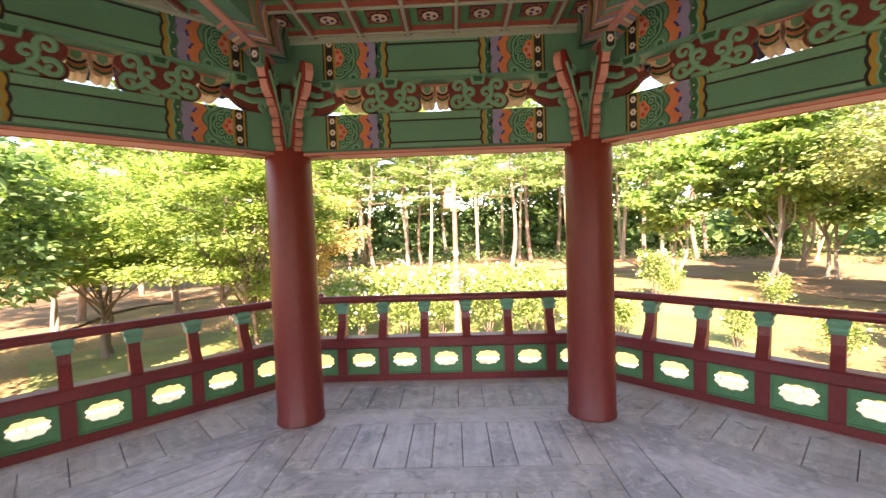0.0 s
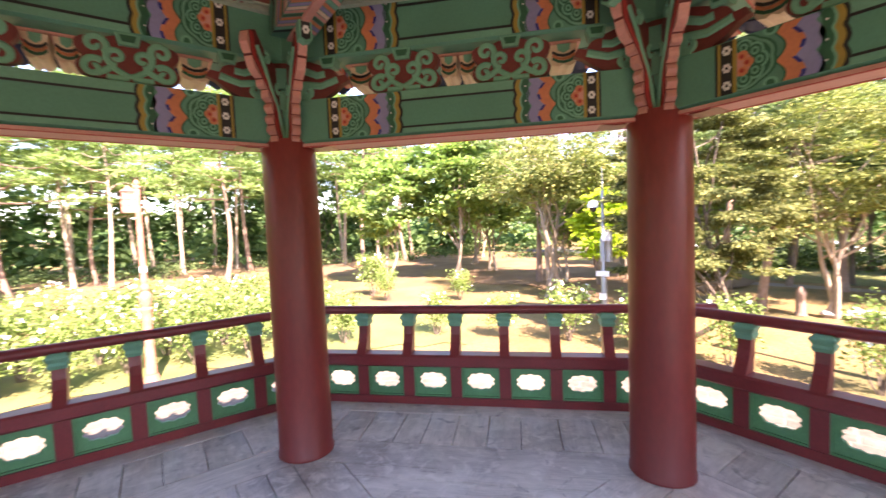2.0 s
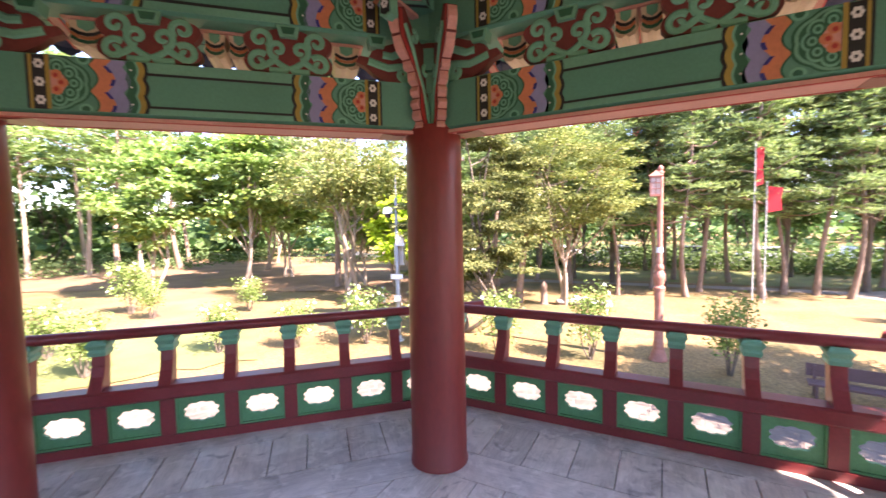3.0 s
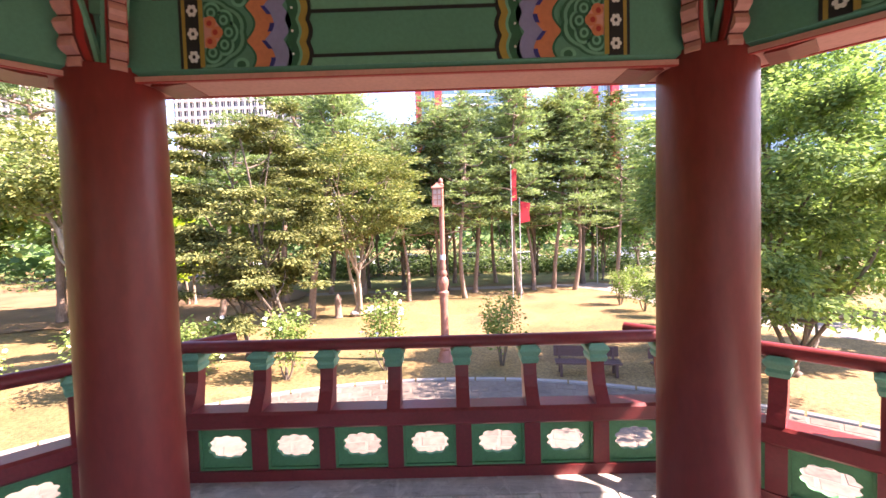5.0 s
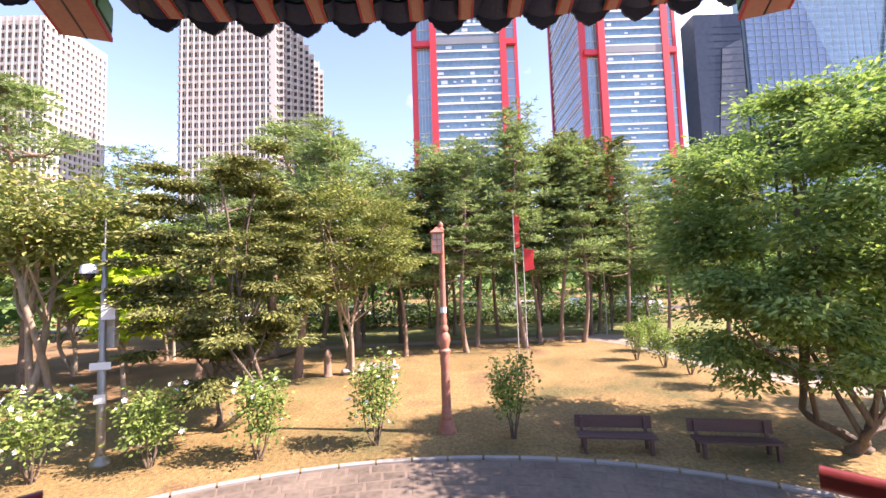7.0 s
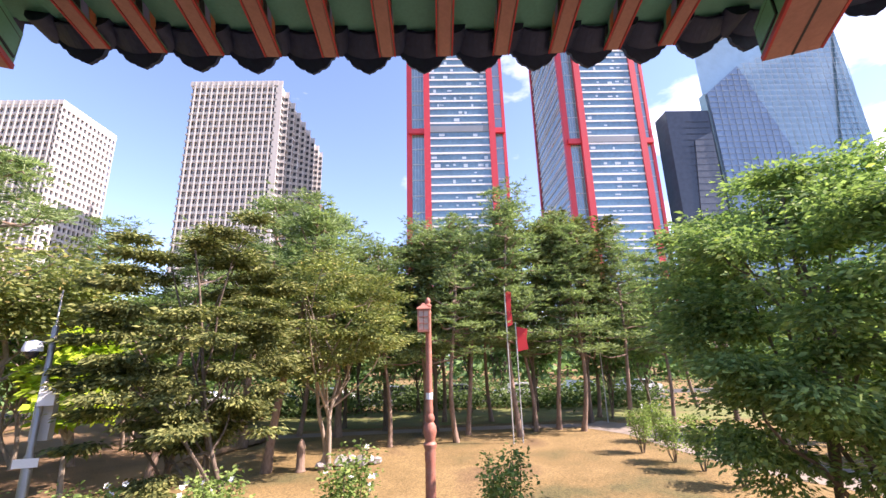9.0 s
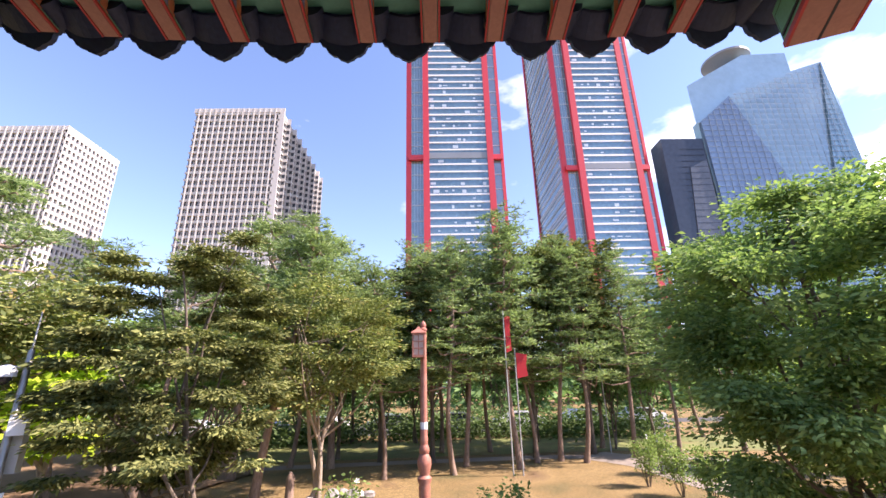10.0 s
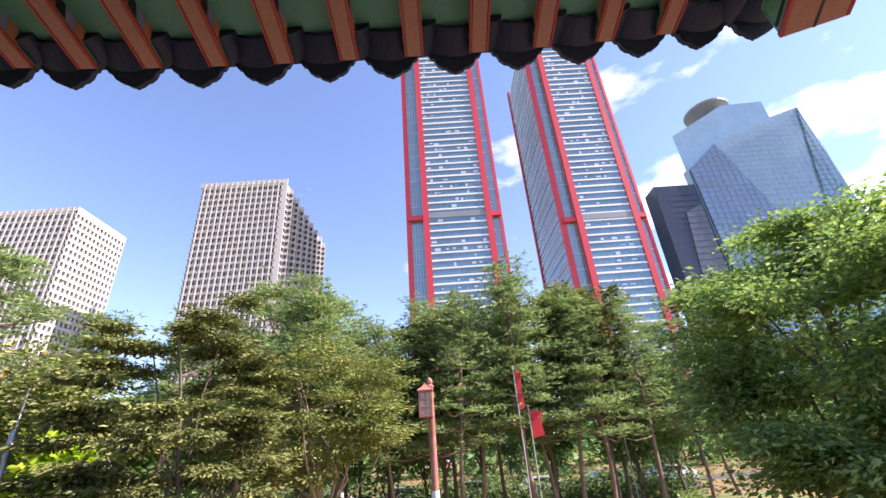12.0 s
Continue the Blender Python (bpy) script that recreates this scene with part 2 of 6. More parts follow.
PLANK = plank_material()
UNDERFLOOR = surface("dark_timber", (0.05, 0.045, 0.04), 0.8, 0.2)
TILE = surface("roof_tile", (0.014, 0.022, 0.052), 0.55, 0.3, 4, 50, 0.25, per_object=0.1)
STONE = surface("granite", (0.36, 0.34, 0.31), 0.8, 0.2, 3, 90, 0.3)

# ---- sizes of the pavilion ----
R_COL, COL_X, COL_Y = 2.90, 2.90 * S22, 2.90 * C22      # columns on a ring: half a bay, and its distance
COL_R, COL_H = 0.172, 2.01
RAIL_R, GROUND = 3.47, -2.29

# ---- columns ----
col = thing("column", "round dark red painted timber column on the plank floor", "column", bay(0) @ pose(COL_X, COL_Y, 0), "columns of the pavilion")
prof = [(COL_R + 0.006, 0.0), (COL_R + 0.006, 0.02)] + [(COL_R * (1 - 0.045 * (z / COL_H) ** 1.5), z) for z in (0.03, 0.5, 1.0, 1.5, 1.85, COL_H - 0.01)] + [(COL_R * 0.93, COL_H + 0.02)]
part("shaft", Build().lathe(prof, 40), RED, col, smooth=True)
part("neck", Build().lathe([(0.088, COL_H), (0.088, 2.50)], 24), MAROON, col, smooth=True)
for k in range(1, 8):
    copy_thing(col, bay(k) @ pose(COL_X, COL_Y, 0))


# ---- painted beams between the columns ----
def wavy(u0, u1, z0, z1, waves, amp, phase, n=26):
    """A band between two upright wavy lines, as strips of quads in x and z."""
    def w(t):
        s = (t * waves + phase) % 1.0
        return amp * (1 - 2 * abs(math.sin(math.pi * s)))
    rows = [(u0 + w(i / n), u1 + w(i / n), z0 + (z1 - z0) * i / n) for i in range(n + 1)]
    return rows


def paint_half(b, sgn, z0, z1, y, mats):
    """The painted end of a beam, from its plain middle to the column: wavy bands, a half lotus, a flower band."""
    def band(rows, d, mi):
        for (a0, a1, za), (b0, b1, zb) in zip(rows, rows[1:]):
            b.add([(sgn * a0, y - d, za), (sgn * a1, y - d, za), (sgn * b1, y - d, zb), (sgn * b0, y - d, zb)], [(0, 1, 2, 3)], mi)

    def flat(u0, u1, d, mi, a=z0, c=z1):
        band([(u0, u1, a), (u0, u1, c)], d, mi)

    idx = {m: i for i, m in enumerate(mats)}
    band(wavy(0.325, 0.345, z0, z1, 3, 0.006, 0), 0.003, idx[BLACK])
    band(wavy(0.340, 0.366, z0, z1, 3, 0.006, 0), 0.005, idx[OCHRE])
    band(wavy(0.364, 0.374, z0, z1, 3, 0.006, 0), 0.006, idx[SCROLL_GREEN])
    band(wavy(0.372, 0.412, z0, z1, 3, 0.006, 0), 0.004, idx[DEEP_GREEN])
    for i in range(3):
        b.add([(sgn * (0.391 + 0.005 * math.cos(TAU * q / 6)), y - 0.0065, z0 + (z1 - z0) * (i + 0.5) / 3 + 0.005 * math.sin(TAU * q / 6)) for q in range(6)], [tuple(range(6))], idx[WHITE])
    flat(0.405, 0.70, 0.002, idx[GREEN])
    band(wavy(0.410, 0.476, z0, z1, 2, 0.016, 0.25), 0.004, idx[LILAC])
    for part_rows in (wavy(0.470, 0.486, z0, z1, 2, 0.016, 0.25, 40),):
        for i in range(40):
            if (i // 5) % 2 == 0:
                band(part_rows[i:i + 2], 0.0062, idx[BLUE])
    band(wavy(0.474, 0.540, z0, z1, 2, 0.018, 0.25), 0.005, idx[ORANGE])
    band(wavy(0.538, 0.546, z0, z1, 2, 0.018, 0.25), 0.006, idx[DEEP_GREEN])
    # a half lotus of scalloped petals, open towards the column
    h, mid = (z1 - z0) / 2, (z0 + z1) / 2

    def half_disc(cx, cz, rx, rz, d, mi, a0=-90, a1=90, lobes=0):
        pts = []
        for i in range(25):
            t = radians(a0 + (a1 - a0) * i / 24)
            k = 1 + 0.07 * abs(math.sin(lobes * t)) if lobes else 1
            pts.append((sgn * min(0.70, cx - rx * k * math.cos(t)), y - d, max(z0, min(z1, cz + rz * k * math.sin(t)))))
        b.add(pts, [tuple(range(25))], idx[mi])

    half_disc(0.70, mid, 0.146, h * 1.0, 0.0070, DEEP_GREEN, lobes=3.5)
    half_disc(0.70, mid, 0.136, h * 0.94, 0.0078, PALE_GREEN, lobes=3.5)
    half_disc(0.70, mid, 0.124, h * 0.86, 0.0086, DEEP_GREEN, lobes=3.5)
    for q in range(5):
        t = radians(-72 + 36 * q)
        px, pz = 0.70 - 0.086 * math.cos(t), mid + h * 0.60 * math.sin(t)
        for rr_, d, mi in ((0.034, 0.0094, SCROLL_GREEN), (0.025, 0.0102, DEEP_GREEN), (0.016, 0.0110, SCROLL_GREEN), (0.008, 0.0118, DEEP_GREEN)):
            half_disc(px, pz, rr_, rr_ * 1.12, d, mi, 0, 360)
    half_disc(0.70, mid, 0.060, h * 0.44, 0.0126, PINK)
    for q in range(3):
        t = radians(-60 + 60 * q)
        half_disc(0.70 - 0.046 * math.cos(t), mid + h * 0.34 * math.sin(t), 0.021, 0.021, 0.0134, ORANGE, 0, 360)
        half_disc(0.70 - 0.040 * math.cos(t), mid + h * 0.30 * math.sin(t), 0.009, 0.010, 0.0142, BRIGHT_RED, 0, 360)
    for q in (-1, 1):      # corner leaves between the lotus and the waves
        half_disc(0.575, mid + q * h * 0.93, 0.028, h * 0.20, 0.0072, SCROLL_GREEN, 0, 360)
        half_disc(0.575, mid + q * h * 0.95, 0.016, h * 0.13, 0.0080, DEEP_GREEN, 0, 360)
    flat(0.700, 0.716, 0.015, idx[OCHRE])
    flat(0.716, 0.770, 0.004, idx[BLACK])
    for i in range(3):
        cz = z0 + (z1 - z0) * (i + 0.5) / 3
        for p in range(6):
            a = TAU * p / 6
            cx, cy = 0.743 + 0.0125 * math.cos(a), cz + 0.0145 * math.sin(a)
            b.add([(sgn * (cx + 0.0075 * math.cos(TAU * q / 8)), y - 0.007, cy + 0.0085 * math.sin(TAU * q / 8)) for q in range(8)], [tuple(range(8))], idx[WHITE])
    flat(0.770, 0.782, 0.004, idx[OCHRE])
    flat(0.782, 0.792, 0.005, idx[BLACK])


BEAM_MATS = [GREEN, PINK, BLACK, OCHRE, DEEP_GREEN, PALE_GREEN, LILAC, BLUE, ORANGE, BRIGHT_RED, SCROLL_GREEN, WHITE]
for name, z0, z1, label in (("lintel_beam", 2.005, 2.262, "green timber lintel beam painted with lotus and wave bands, salmon underside"), ("plate_beam", 2.50, 2.815, "green timber plate beam painted with lotus and wave bands")):
    half = COL_X + (0.06 if name == "lintel_beam" else 0.05)
    beam = thing(name, label, "beam", bay(0, COL_Y), "painted beams of the pavilion")
    yi, yo = -0.085, 0.115
    b = Build().prism([(yi, z0 + 0.012), (yi + 0.02, z0), (yo - 0.02, z0), (yo, z0 + 0.012), (yo, z1), (yi, z1)], -half, half, "x")
    part("timber", b, GREEN, beam)
    if name == "lintel_beam":
        part("underside", Build().box(-half + 0.17, half - 0.17, yi + 0.004, yo - 0.004, z0 - 0.022, z0 - 0.004), PINK, beam, "salmon painted underside board")
        for y in (yi + 0.012, yo - 0.012):
            part("red_edge", Build().box(-half + 0.17, half - 0.17, y - 0.007, y + 0.007, z0 - 0.0255, z0 - 0.021), BRIGHT_RED, beam, "thin red painted edge")
        for s in (-1, 1):
            pts = [(s * 0.915, z0 - 0.004), (s * 0.93, z0 - 0.03), (s * 0.87, z0 - 0.032), (s * 0.80, z0 - 0.024), (s * 0.78, z0 - 0.004)]
            part("bracket_tip", Build().prism(pts, yi + 0.03, yo - 0.03), RED, beam)
    b = Build()
    for s in (-1, 1):
        paint_half(b, s, z0 + 0.014, z1 - 0.004, yi, BEAM_MATS)
    hh = z1 - z0
    b.box(-0.325, 0.325, yi - 0.003, yi, z1 - 0.20 * hh, z1 - 0.002, 5)
    b.box(-0.325, 0.325, yi - 0.003, yi, z0 + 0.012, z0 + 0.16 * hh, 5)
    b.box(-0.325, 0.325, yi - 0.005, yi - 0.001, z1 - 0.245 * hh, z1 - 0.20 * hh, 2)
    b.box(-0.325, 0.325, yi - 0.005, yi - 0.001, z0 + 0.155 * hh, z0 + 0.20 * hh, 2)
    part("painted_pattern", b, BEAM_MATS, beam, "painted lotus, wave and flower bands")
    for k in range(1, 8):
        copy_thing(beam, bay(k, COL_Y))


# ---- flower boards, wings and painted rafter heads between the beams ----
def cloud(n, w, h, lobes, depth, square=0.55):
    """A scalloped outline."""
    pts = []
    for i in range(n):
        a = TAU * i / n
        c, s = math.cos(a), math.sin(a)
        r = (abs(c) ** (2 / square) + abs(s) ** (2 / square)) ** (-square / 2)
        r *= 1 - depth * (1 - abs(math.sin(lobes * a / 2)))
        pts.append((w / 2 * r * c, h / 2 * r * s))
    return pts


def spiral(cx, cz, r, turns, start, hand, n=16):
    return [(cx + r * (1 - 0.8 * i / n) * math.cos(start + hand * TAU * turns * i / n), cz + r * (1 - 0.8 * i / n) * math.sin(start + hand * TAU * turns * i / n)) for i in range(n + 1)]


board = thing("flower_board", "maroon cloud-shaped board with green scrolls between the beams", "bracket board", bay(0, COL_Y) @ pose(-0.315, -0.03, 2.262), "flower boards of the pavilion")
part("board", Build().prism([(x, z + 0.118) for x, z in cloud(64, 0.45, 0.246, 6, 0.17)], -0.025, 0.025), MAROON, board)
b = Build()
for s in (-1, 1):
    for path in (spiral(s * 0.140, 0.178, 0.052, 1.15, math.pi * (1.25 if s > 0 else 1.75), -s, 20), spiral(s * 0.150, 0.062, 0.050, 1.15, math.pi * (0.75 if s > 0 else 0.25), -s, 20), spiral(s * 0.056, 0.130, 0.048, 1.15, -math.pi / 2, s, 20),
                 [(0, 0.03), (s * 0.03, 0.045), (s * 0.075, 0.075), (s * 0.095, 0.115), (s * 0.10, 0.15)], [(s * 0.075, 0.075), (s * 0.11, 0.05), (s * 0.145, 0.03)], [(s * 0.012, 0.03), (s * 0.05, 0.022), (s * 0.10, 0.025)]):
        b.tube([(x, -0.026, z) for x, z in path], [0.0175 * (1 - 0.35 * i / len(path)) for i in range(len(path))], 6, flat=0.45)
part("scrollwork", b, SCROLL_GREEN, board, "pale green painted scrolls")
b = Build().prism([(-0.058, 0.248), (0.058, 0.248), (0.042, 0.188), (-0.042, 0.188)], -0.05, 0.03)
part("cup", b, PALE_GREEN, board)
part("cup_panel", Build().prism([(-0.036, 0.236), (0.036, 0.236), (0.026, 0.203), (-0.026, 0.203)], -0.056, -0.049), DEEP_GREEN, board)
for k in range(8):
    for u in (-0.315, 0.315):
        if (k, u) != (0, -0.315):
            copy_thing(board, bay(k, COL_Y) @ pose(u, -0.03, 2.262))

wing = thing("wing_board", "maroon and green carved wing board beside a column", "bracket board", bay(0, COL_Y) @ pose(COL_X, -0.03, 2.262), "wing boards of the pavilion")
pts = [(-0.06, 0.0), (-0.20, 0.0), (-0.30, 0.015), (-0.36, 0.05), (-0.40, 0.085), (-0.45, 0.105), (-0.43, 0.14), (-0.38, 0.135), (-0.36, 0.17), (-0.30, 0.20), (-0.20, 0.238), (-0.06, 0.238)]
part("board", Build().prism(pts, -0.025, 0.025), MAROON, wing)
b = Build()
for path in ([(-0.08, 0.11), (-0.18, 0.10), (-0.27, 0.085), (-0.33, 0.10), (-0.38, 0.115)], [(-0.10, 0.20), (-0.18, 0.18), (-0.25, 0.15), (-0.30, 0.155)], spiral(-0.19, 0.055, 0.035, 0.9, 1.2, -1), [(-0.07, 0.03), (-0.14, 0.03), (-0.2, 0.02)]):
    b.tube([(x, -0.026, z) for x, z in path], 0.021, 6, flat=0.4)
part("scrollwork", b, SCROLL_GREEN, wing, "pale green painted scrolls")
b = Build().prism([(-0.385, 0.248), (-0.28, 0.248), (-0.295, 0.185), (-0.37, 0.185)], -0.05, 0.03)
part("cup", b, PALE_GREEN, wing)
part("cup_panel", Build().prism([(-0.368, 0.236), (-0.297, 0.236), (-0.306, 0.203), (-0.359, 0.203)], -0.056, -0.049), DEEP_GREEN, wing)
for k in range(8):
    for s in (1, -1):
        if (k, s) != (0, 1):
            c = copy_thing(wing, bay(k, COL_Y) @ pose(s * COL_X, -0.03, 2.262))
            c.scale = (s, 1, 1)

head = thing("rafter_head", "painted rafter head in cream, green and orange under the eave", "rafter", bay(0, COL_Y) @ pose(-0.058, 0.10, 2.50), "painted rafter heads")
head.scale = (0.58, 1, 1)
part("block", Build().prism([(-0.09, 0.0), (0.09, 0.0), (0.075, -0.07), (0.09, -0.10), (0.07, -0.128), (0.03, -0.138), (0.0, -0.125), (-0.03, -0.138), (-0.07, -0.128), (-0.09, -0.10), (-0.075, -0.07)], -0.03, 0.16), CREAM, head)
part("leaf", Build().prism([(-0.045, 0.0), (0.045, 0.0), (0.04, -0.045), (0.0, -0.062), (-0.04, -0.045)], -0.036, -0.029), SCROLL_GREEN, head)
b = Build()
for z, m in ((-0.072, 0), (-0.090, 1), (-0.108, 2)):
    b.tube([(-0.075, -0.031, z + 0.018), (-0.04, -0.031, z), (0, -0.031, z - 0.006), (0.04, -0.031, z), (0.075, -0.031, z + 0.018)], 0.009, 5, m, flat=0.5)
part("stripes", b, [BLACK, ORANGE, DEEP_GREEN], head, "orange, green and black stripes")
part("lip", Build().box(-0.11, 0.11, -0.05, 0.16, -0.012, 0.008), PINK, head)
for k in range(8):
    for u in (-0.62, -0.058, 0.058, 0.62):
        if (k, u) != (0, -0.058):
            c = copy_thing(head, bay(k, COL_Y) @ pose(u, 0.10, 2.50))
            c.scale = (0.58 if abs(u) < 0.1 else 0.85, 1, 1)

# ---- bracket arms that lean inwards from every column ----
arm = thing("carved_bracket", "carved column bracket with salmon scalloped edge and green scroll sides", "bracket", bay(0) @ pose(COL_X, COL_Y, COL_H), "bracket arms of the pavilion")
front = []
for t in (0.0, 0.07, 0.17, 0.28, 0.40, 0.52, 0.60, 0.78, 1.0):
    sway = 0.034 * math.sin(TAU * 1.55 * t + 0.4)
    front.append((-0.115 - 0.295 * t ** 1.15 - sway, 0.56 * t))
back_edge = [(-0.33, 0.585), (-0.25, 0.50), (-0.14, 0.44), (-0.06, 0.42), (-0.06, 0.0)]
part("board", Build().prism(front + back_edge, -0.026, 0.026, "x"), MAROON, arm)
b = Build()
for i in range(len(front) - 1):
    (y0, z0), (y1, z1) = front[i], front[i + 1]
    d = Vector((0, y1 - y0, z1 - z0)).normalized()
    nrm = Vector((0, -d.z, d.y))
    ring = []
    for t in (0.04, 0.25, 0.5, 0.75, 0.96):
        p = Vector((0, y0 + (y1 - y0) * t, z0 + (z1 - z0) * t)) + nrm * 0.026 * math.sin(math.pi * t) + nrm * 0.002
        ring.append(p)
    v = [(x, p.y, p.z) for x in (-0.024, 0.024) for p in ring]
    b.add(v, [(j, j + 1, j + 6, j + 5) for j in range(4)] + [(0, 1, 2, 3, 4), (9, 8, 7, 6, 5)], 0)
part("scalloped_edge", b, PINK, arm, "salmon painted scalloped edge")
band = [(p + 0.004, q) for p, q in front] + [(p + 0.034, q) for p, q in reversed(front)]
part("red_border", Build().prism(band, -0.030, 0.030, "x"), BRIGHT_RED, arm, "dark red border")
b = Build()
for x in (-0.027, 0.027):
    for path in ([(-0.09, 0.02), (-0.12, 0.12), (-0.16, 0.22), (-0.22, 0.31), (-0.26, 0.40), (-0.33, 0.50)], spiral(-0.13, 0.31, 0.045, 0.9, 0, 1), spiral(-0.24, 0.46, 0.035, 0.9, 2, -1), [(-0.07, 0.10), (-0.09, 0.2), (-0.08, 0.27)]):
        b.tube([(x, p, q) for p, q in path], 0.014, 5)
part("scrollwork", b, SCROLL_GREEN, arm, "green painted scrolls")
for k in range(8):
    for s, turn in ((1, 0), (1, -45)):
        if (k, turn) != (0, 0):
            copy_thing(arm, bay(k) @ pose(COL_X, COL_Y, COL_H, 0, 0, turn))
tag = thing("end_plate", "small black beam end plate with a white flower", "end plate", bay(0) @ pose(COL_X, COL_Y, COL_H), "end plates under the tie beams")
part("plate", Build().prism([(-0.034, 0.50), (0.0, 0.485), (0.034, 0.50), (0.034, 0.60), (-0.034, 0.60)], -0.462, -0.40), SCROLL_GREEN, tag)
part("panel", Build().prism([(-0.025, 0.507), (0.0, 0.496), (0.025, 0.507), (0.025, 0.592), (-0.025, 0.592)], -0.467, -0.462), BLACK, tag)
b = Build()
for p in range(6):
    a = TAU * p / 6
    b.prism([(0.0125 * math.cos(a) + 0.0075 * math.cos(TAU * q / 8), 0.548 + 0.0155 * math.sin(a) + 0.009 * math.sin(TAU * q / 8)) for q in range(8)], -0.470, -0.467)
part("flower", b, WHITE, tag, "white painted flower")
for k in range(1, 8):
    copy_thing(tag, bay(k) @ pose(COL_X, COL_Y, COL_H, 0, 0, 0 if k % 2 == 0 else -45))
knot = thing("bracket_block", "green bearing block on a column top", "bracket block", bay(0) @ pose(COL_X, COL_Y, COL_H + 0.2), "bearing blocks")
part("block", Build().prism([(-0.075, 0.0), (0.075, 0.0), (0.10, 0.055), (0.10, 0.10), (-0.10, 0.10), (-0.10, 0.055)], -0.12, 0.05, at=pose(0, 0, 0, 0, 0, -22.5)), PALE_GREEN, knot)
part("upper_block", Build().prism([(-0.09, 0.12), (0.09, 0.12), (0.12, 0.19), (0.12, 0.24), (-0.12, 0.24), (-0.12, 0.19)], -0.14, 0.05, at=pose(0, 0, 0, 0, 0, -22.5)), GREEN, knot)
for k in range(1, 8):
    copy_thing(knot, bay(k) @ pose(COL_X, COL_Y, COL_H + 0.2))

# ---- tie beams over the columns, that carry the ceiling ----
tie = thing("tie_beam", "green tie beam with rainbow stripes and a salmon underside strip", "beam", pose(COL_X, 0, 2.62), "tie beams of the pavilion")
part("timber", Build().box(-0.11, 0.11, -2.52, 2.52, 0.0, 0.25), GREEN, tie)
part("underside_strip", Build().box(-0.022, 0.022, -2.50, 2.50, -0.02, -0.003), PINK, tie, "salmon strip")
b = Build()
for s in (-1, 1):
    for i, mi in enumerate((0, 1, 2, 3, 4, 5, 2, 6, 3, 4, 1, 2)):
        y0 = 2.47 - 0.042 * i
        for face in (-1, 1):
            z0, z1 = (0.0, 0.24)
            # chevrons on the sides, slanted stripes below
            b.add([(face * 0.114, s * y0, z0), (face * 0.114, s * (y0 - 0.034), z0), (face * 0.114, s * (y0 - 0.094), 0.12), (face * 0.114, s * (y0 - 0.034), z1), (face * 0.114, s * y0, z1), (face * 0.114, s * (y0 - 0.06), 0.12)], [(0, 1, 2, 5), (5, 2, 3, 4)], mi)
            b.add([(face * 0.024, s * (y0 - 0.07), -0.004), (face * 0.112, s * y0, -0.004), (face * 0.112, s * (y0 - 0.034), -0.004), (face * 0.024, s * (y0 - 0.104), -0.004)], [(0, 1, 2, 3)], mi)
part("painted_pattern", b, [BLACK, SCROLL_GREEN, PINK, LILAC, ORANGE, DEEP_GREEN, CREAM], tie, "rainbow stripes")
copy_thing(tie, pose(-COL_X, 0, 2.62))
stub = thing("tie_beam_short", "short green tie beam with rainbow stripes", "beam", pose(0, 0, 2.62), "tie beams of the pavilion")
part("timber", Build().box(-0.11, 0.11, COL_X + 0.13, 2.52, 0.0, 0.25), GREEN, stub)
part("underside_strip", Build().box(-0.022, 0.022, COL_X + 0.13, 2.50, -0.02, -0.003), PINK, stub)
b = Build()
for i, mi in enumerate((0, 1, 2, 3, 4, 5, 2, 6, 3, 4, 1, 2)):
    y0 = 2.47 - 0.042 * i
    for face in (-1, 1):
        b.add([(face * 0.114, y0, 0), (face * 0.114, y0 - 0.034, 0), (face * 0.114, y0 - 0.094, 0.12), (face * 0.114, y0 - 0.034, 0.24), (face * 0.114, y0, 0.24), (face * 0.114, y0 - 0.06, 0.12)], [(0, 1, 2, 5), (5, 2, 3, 4)], mi)
        b.add([(face * 0.024, y0 - 0.07, -0.004), (face * 0.112, y0, -0.004), (face * 0.112, y0 - 0.034, -0.004), (face * 0.024, y0 - 0.104, -0.004)], [(0, 1, 2, 3)], mi)
part("painted_pattern", b, [BLACK, SCROLL_GREEN, PINK, LILAC, ORANGE, DEEP_GREEN, CREAM], stub, "rainbow stripes")
stub.matrix_world = pose(0, COL_X, 2.62, 0, 0, -90) @ pose(0, 0, 0)
for x, y, a in ((0, -COL_X, -90), (0, COL_X, 90), (0, -COL_X, 90)):
    copy_thing(stub, pose(x, y, 2.62, 0, 0, a))

# ---- coffered ceiling ----
COFFER_RED = surface("coffer_red_paint", (0.30, 0.075, 0.055), 0.6, 0.15, 4, 60, 0.06)
CEIL_PALE = surface("pale_rib_paint", (0.36, 0.44, 0.33), 0.6, 0.12, 5, 60, 0.06)
oct_at = lambda r: [(r / C22 * math.sin(radians(22.5 + 45 * k)), r / C22 * math.cos(radians(22.5 + 45 * k))) for k in range(8)]
b = Build()
CEIL, RIB, CELL = 2.782, 0.056, 0.335
b.prism(oct_at(2.60), CEIL + 0.045, CEIL + 0.065, "z", 0)
half_planes = [(math.sin(radians(45 * k)), math.cos(radians(45 * k)), 2.585) for k in range(8)]
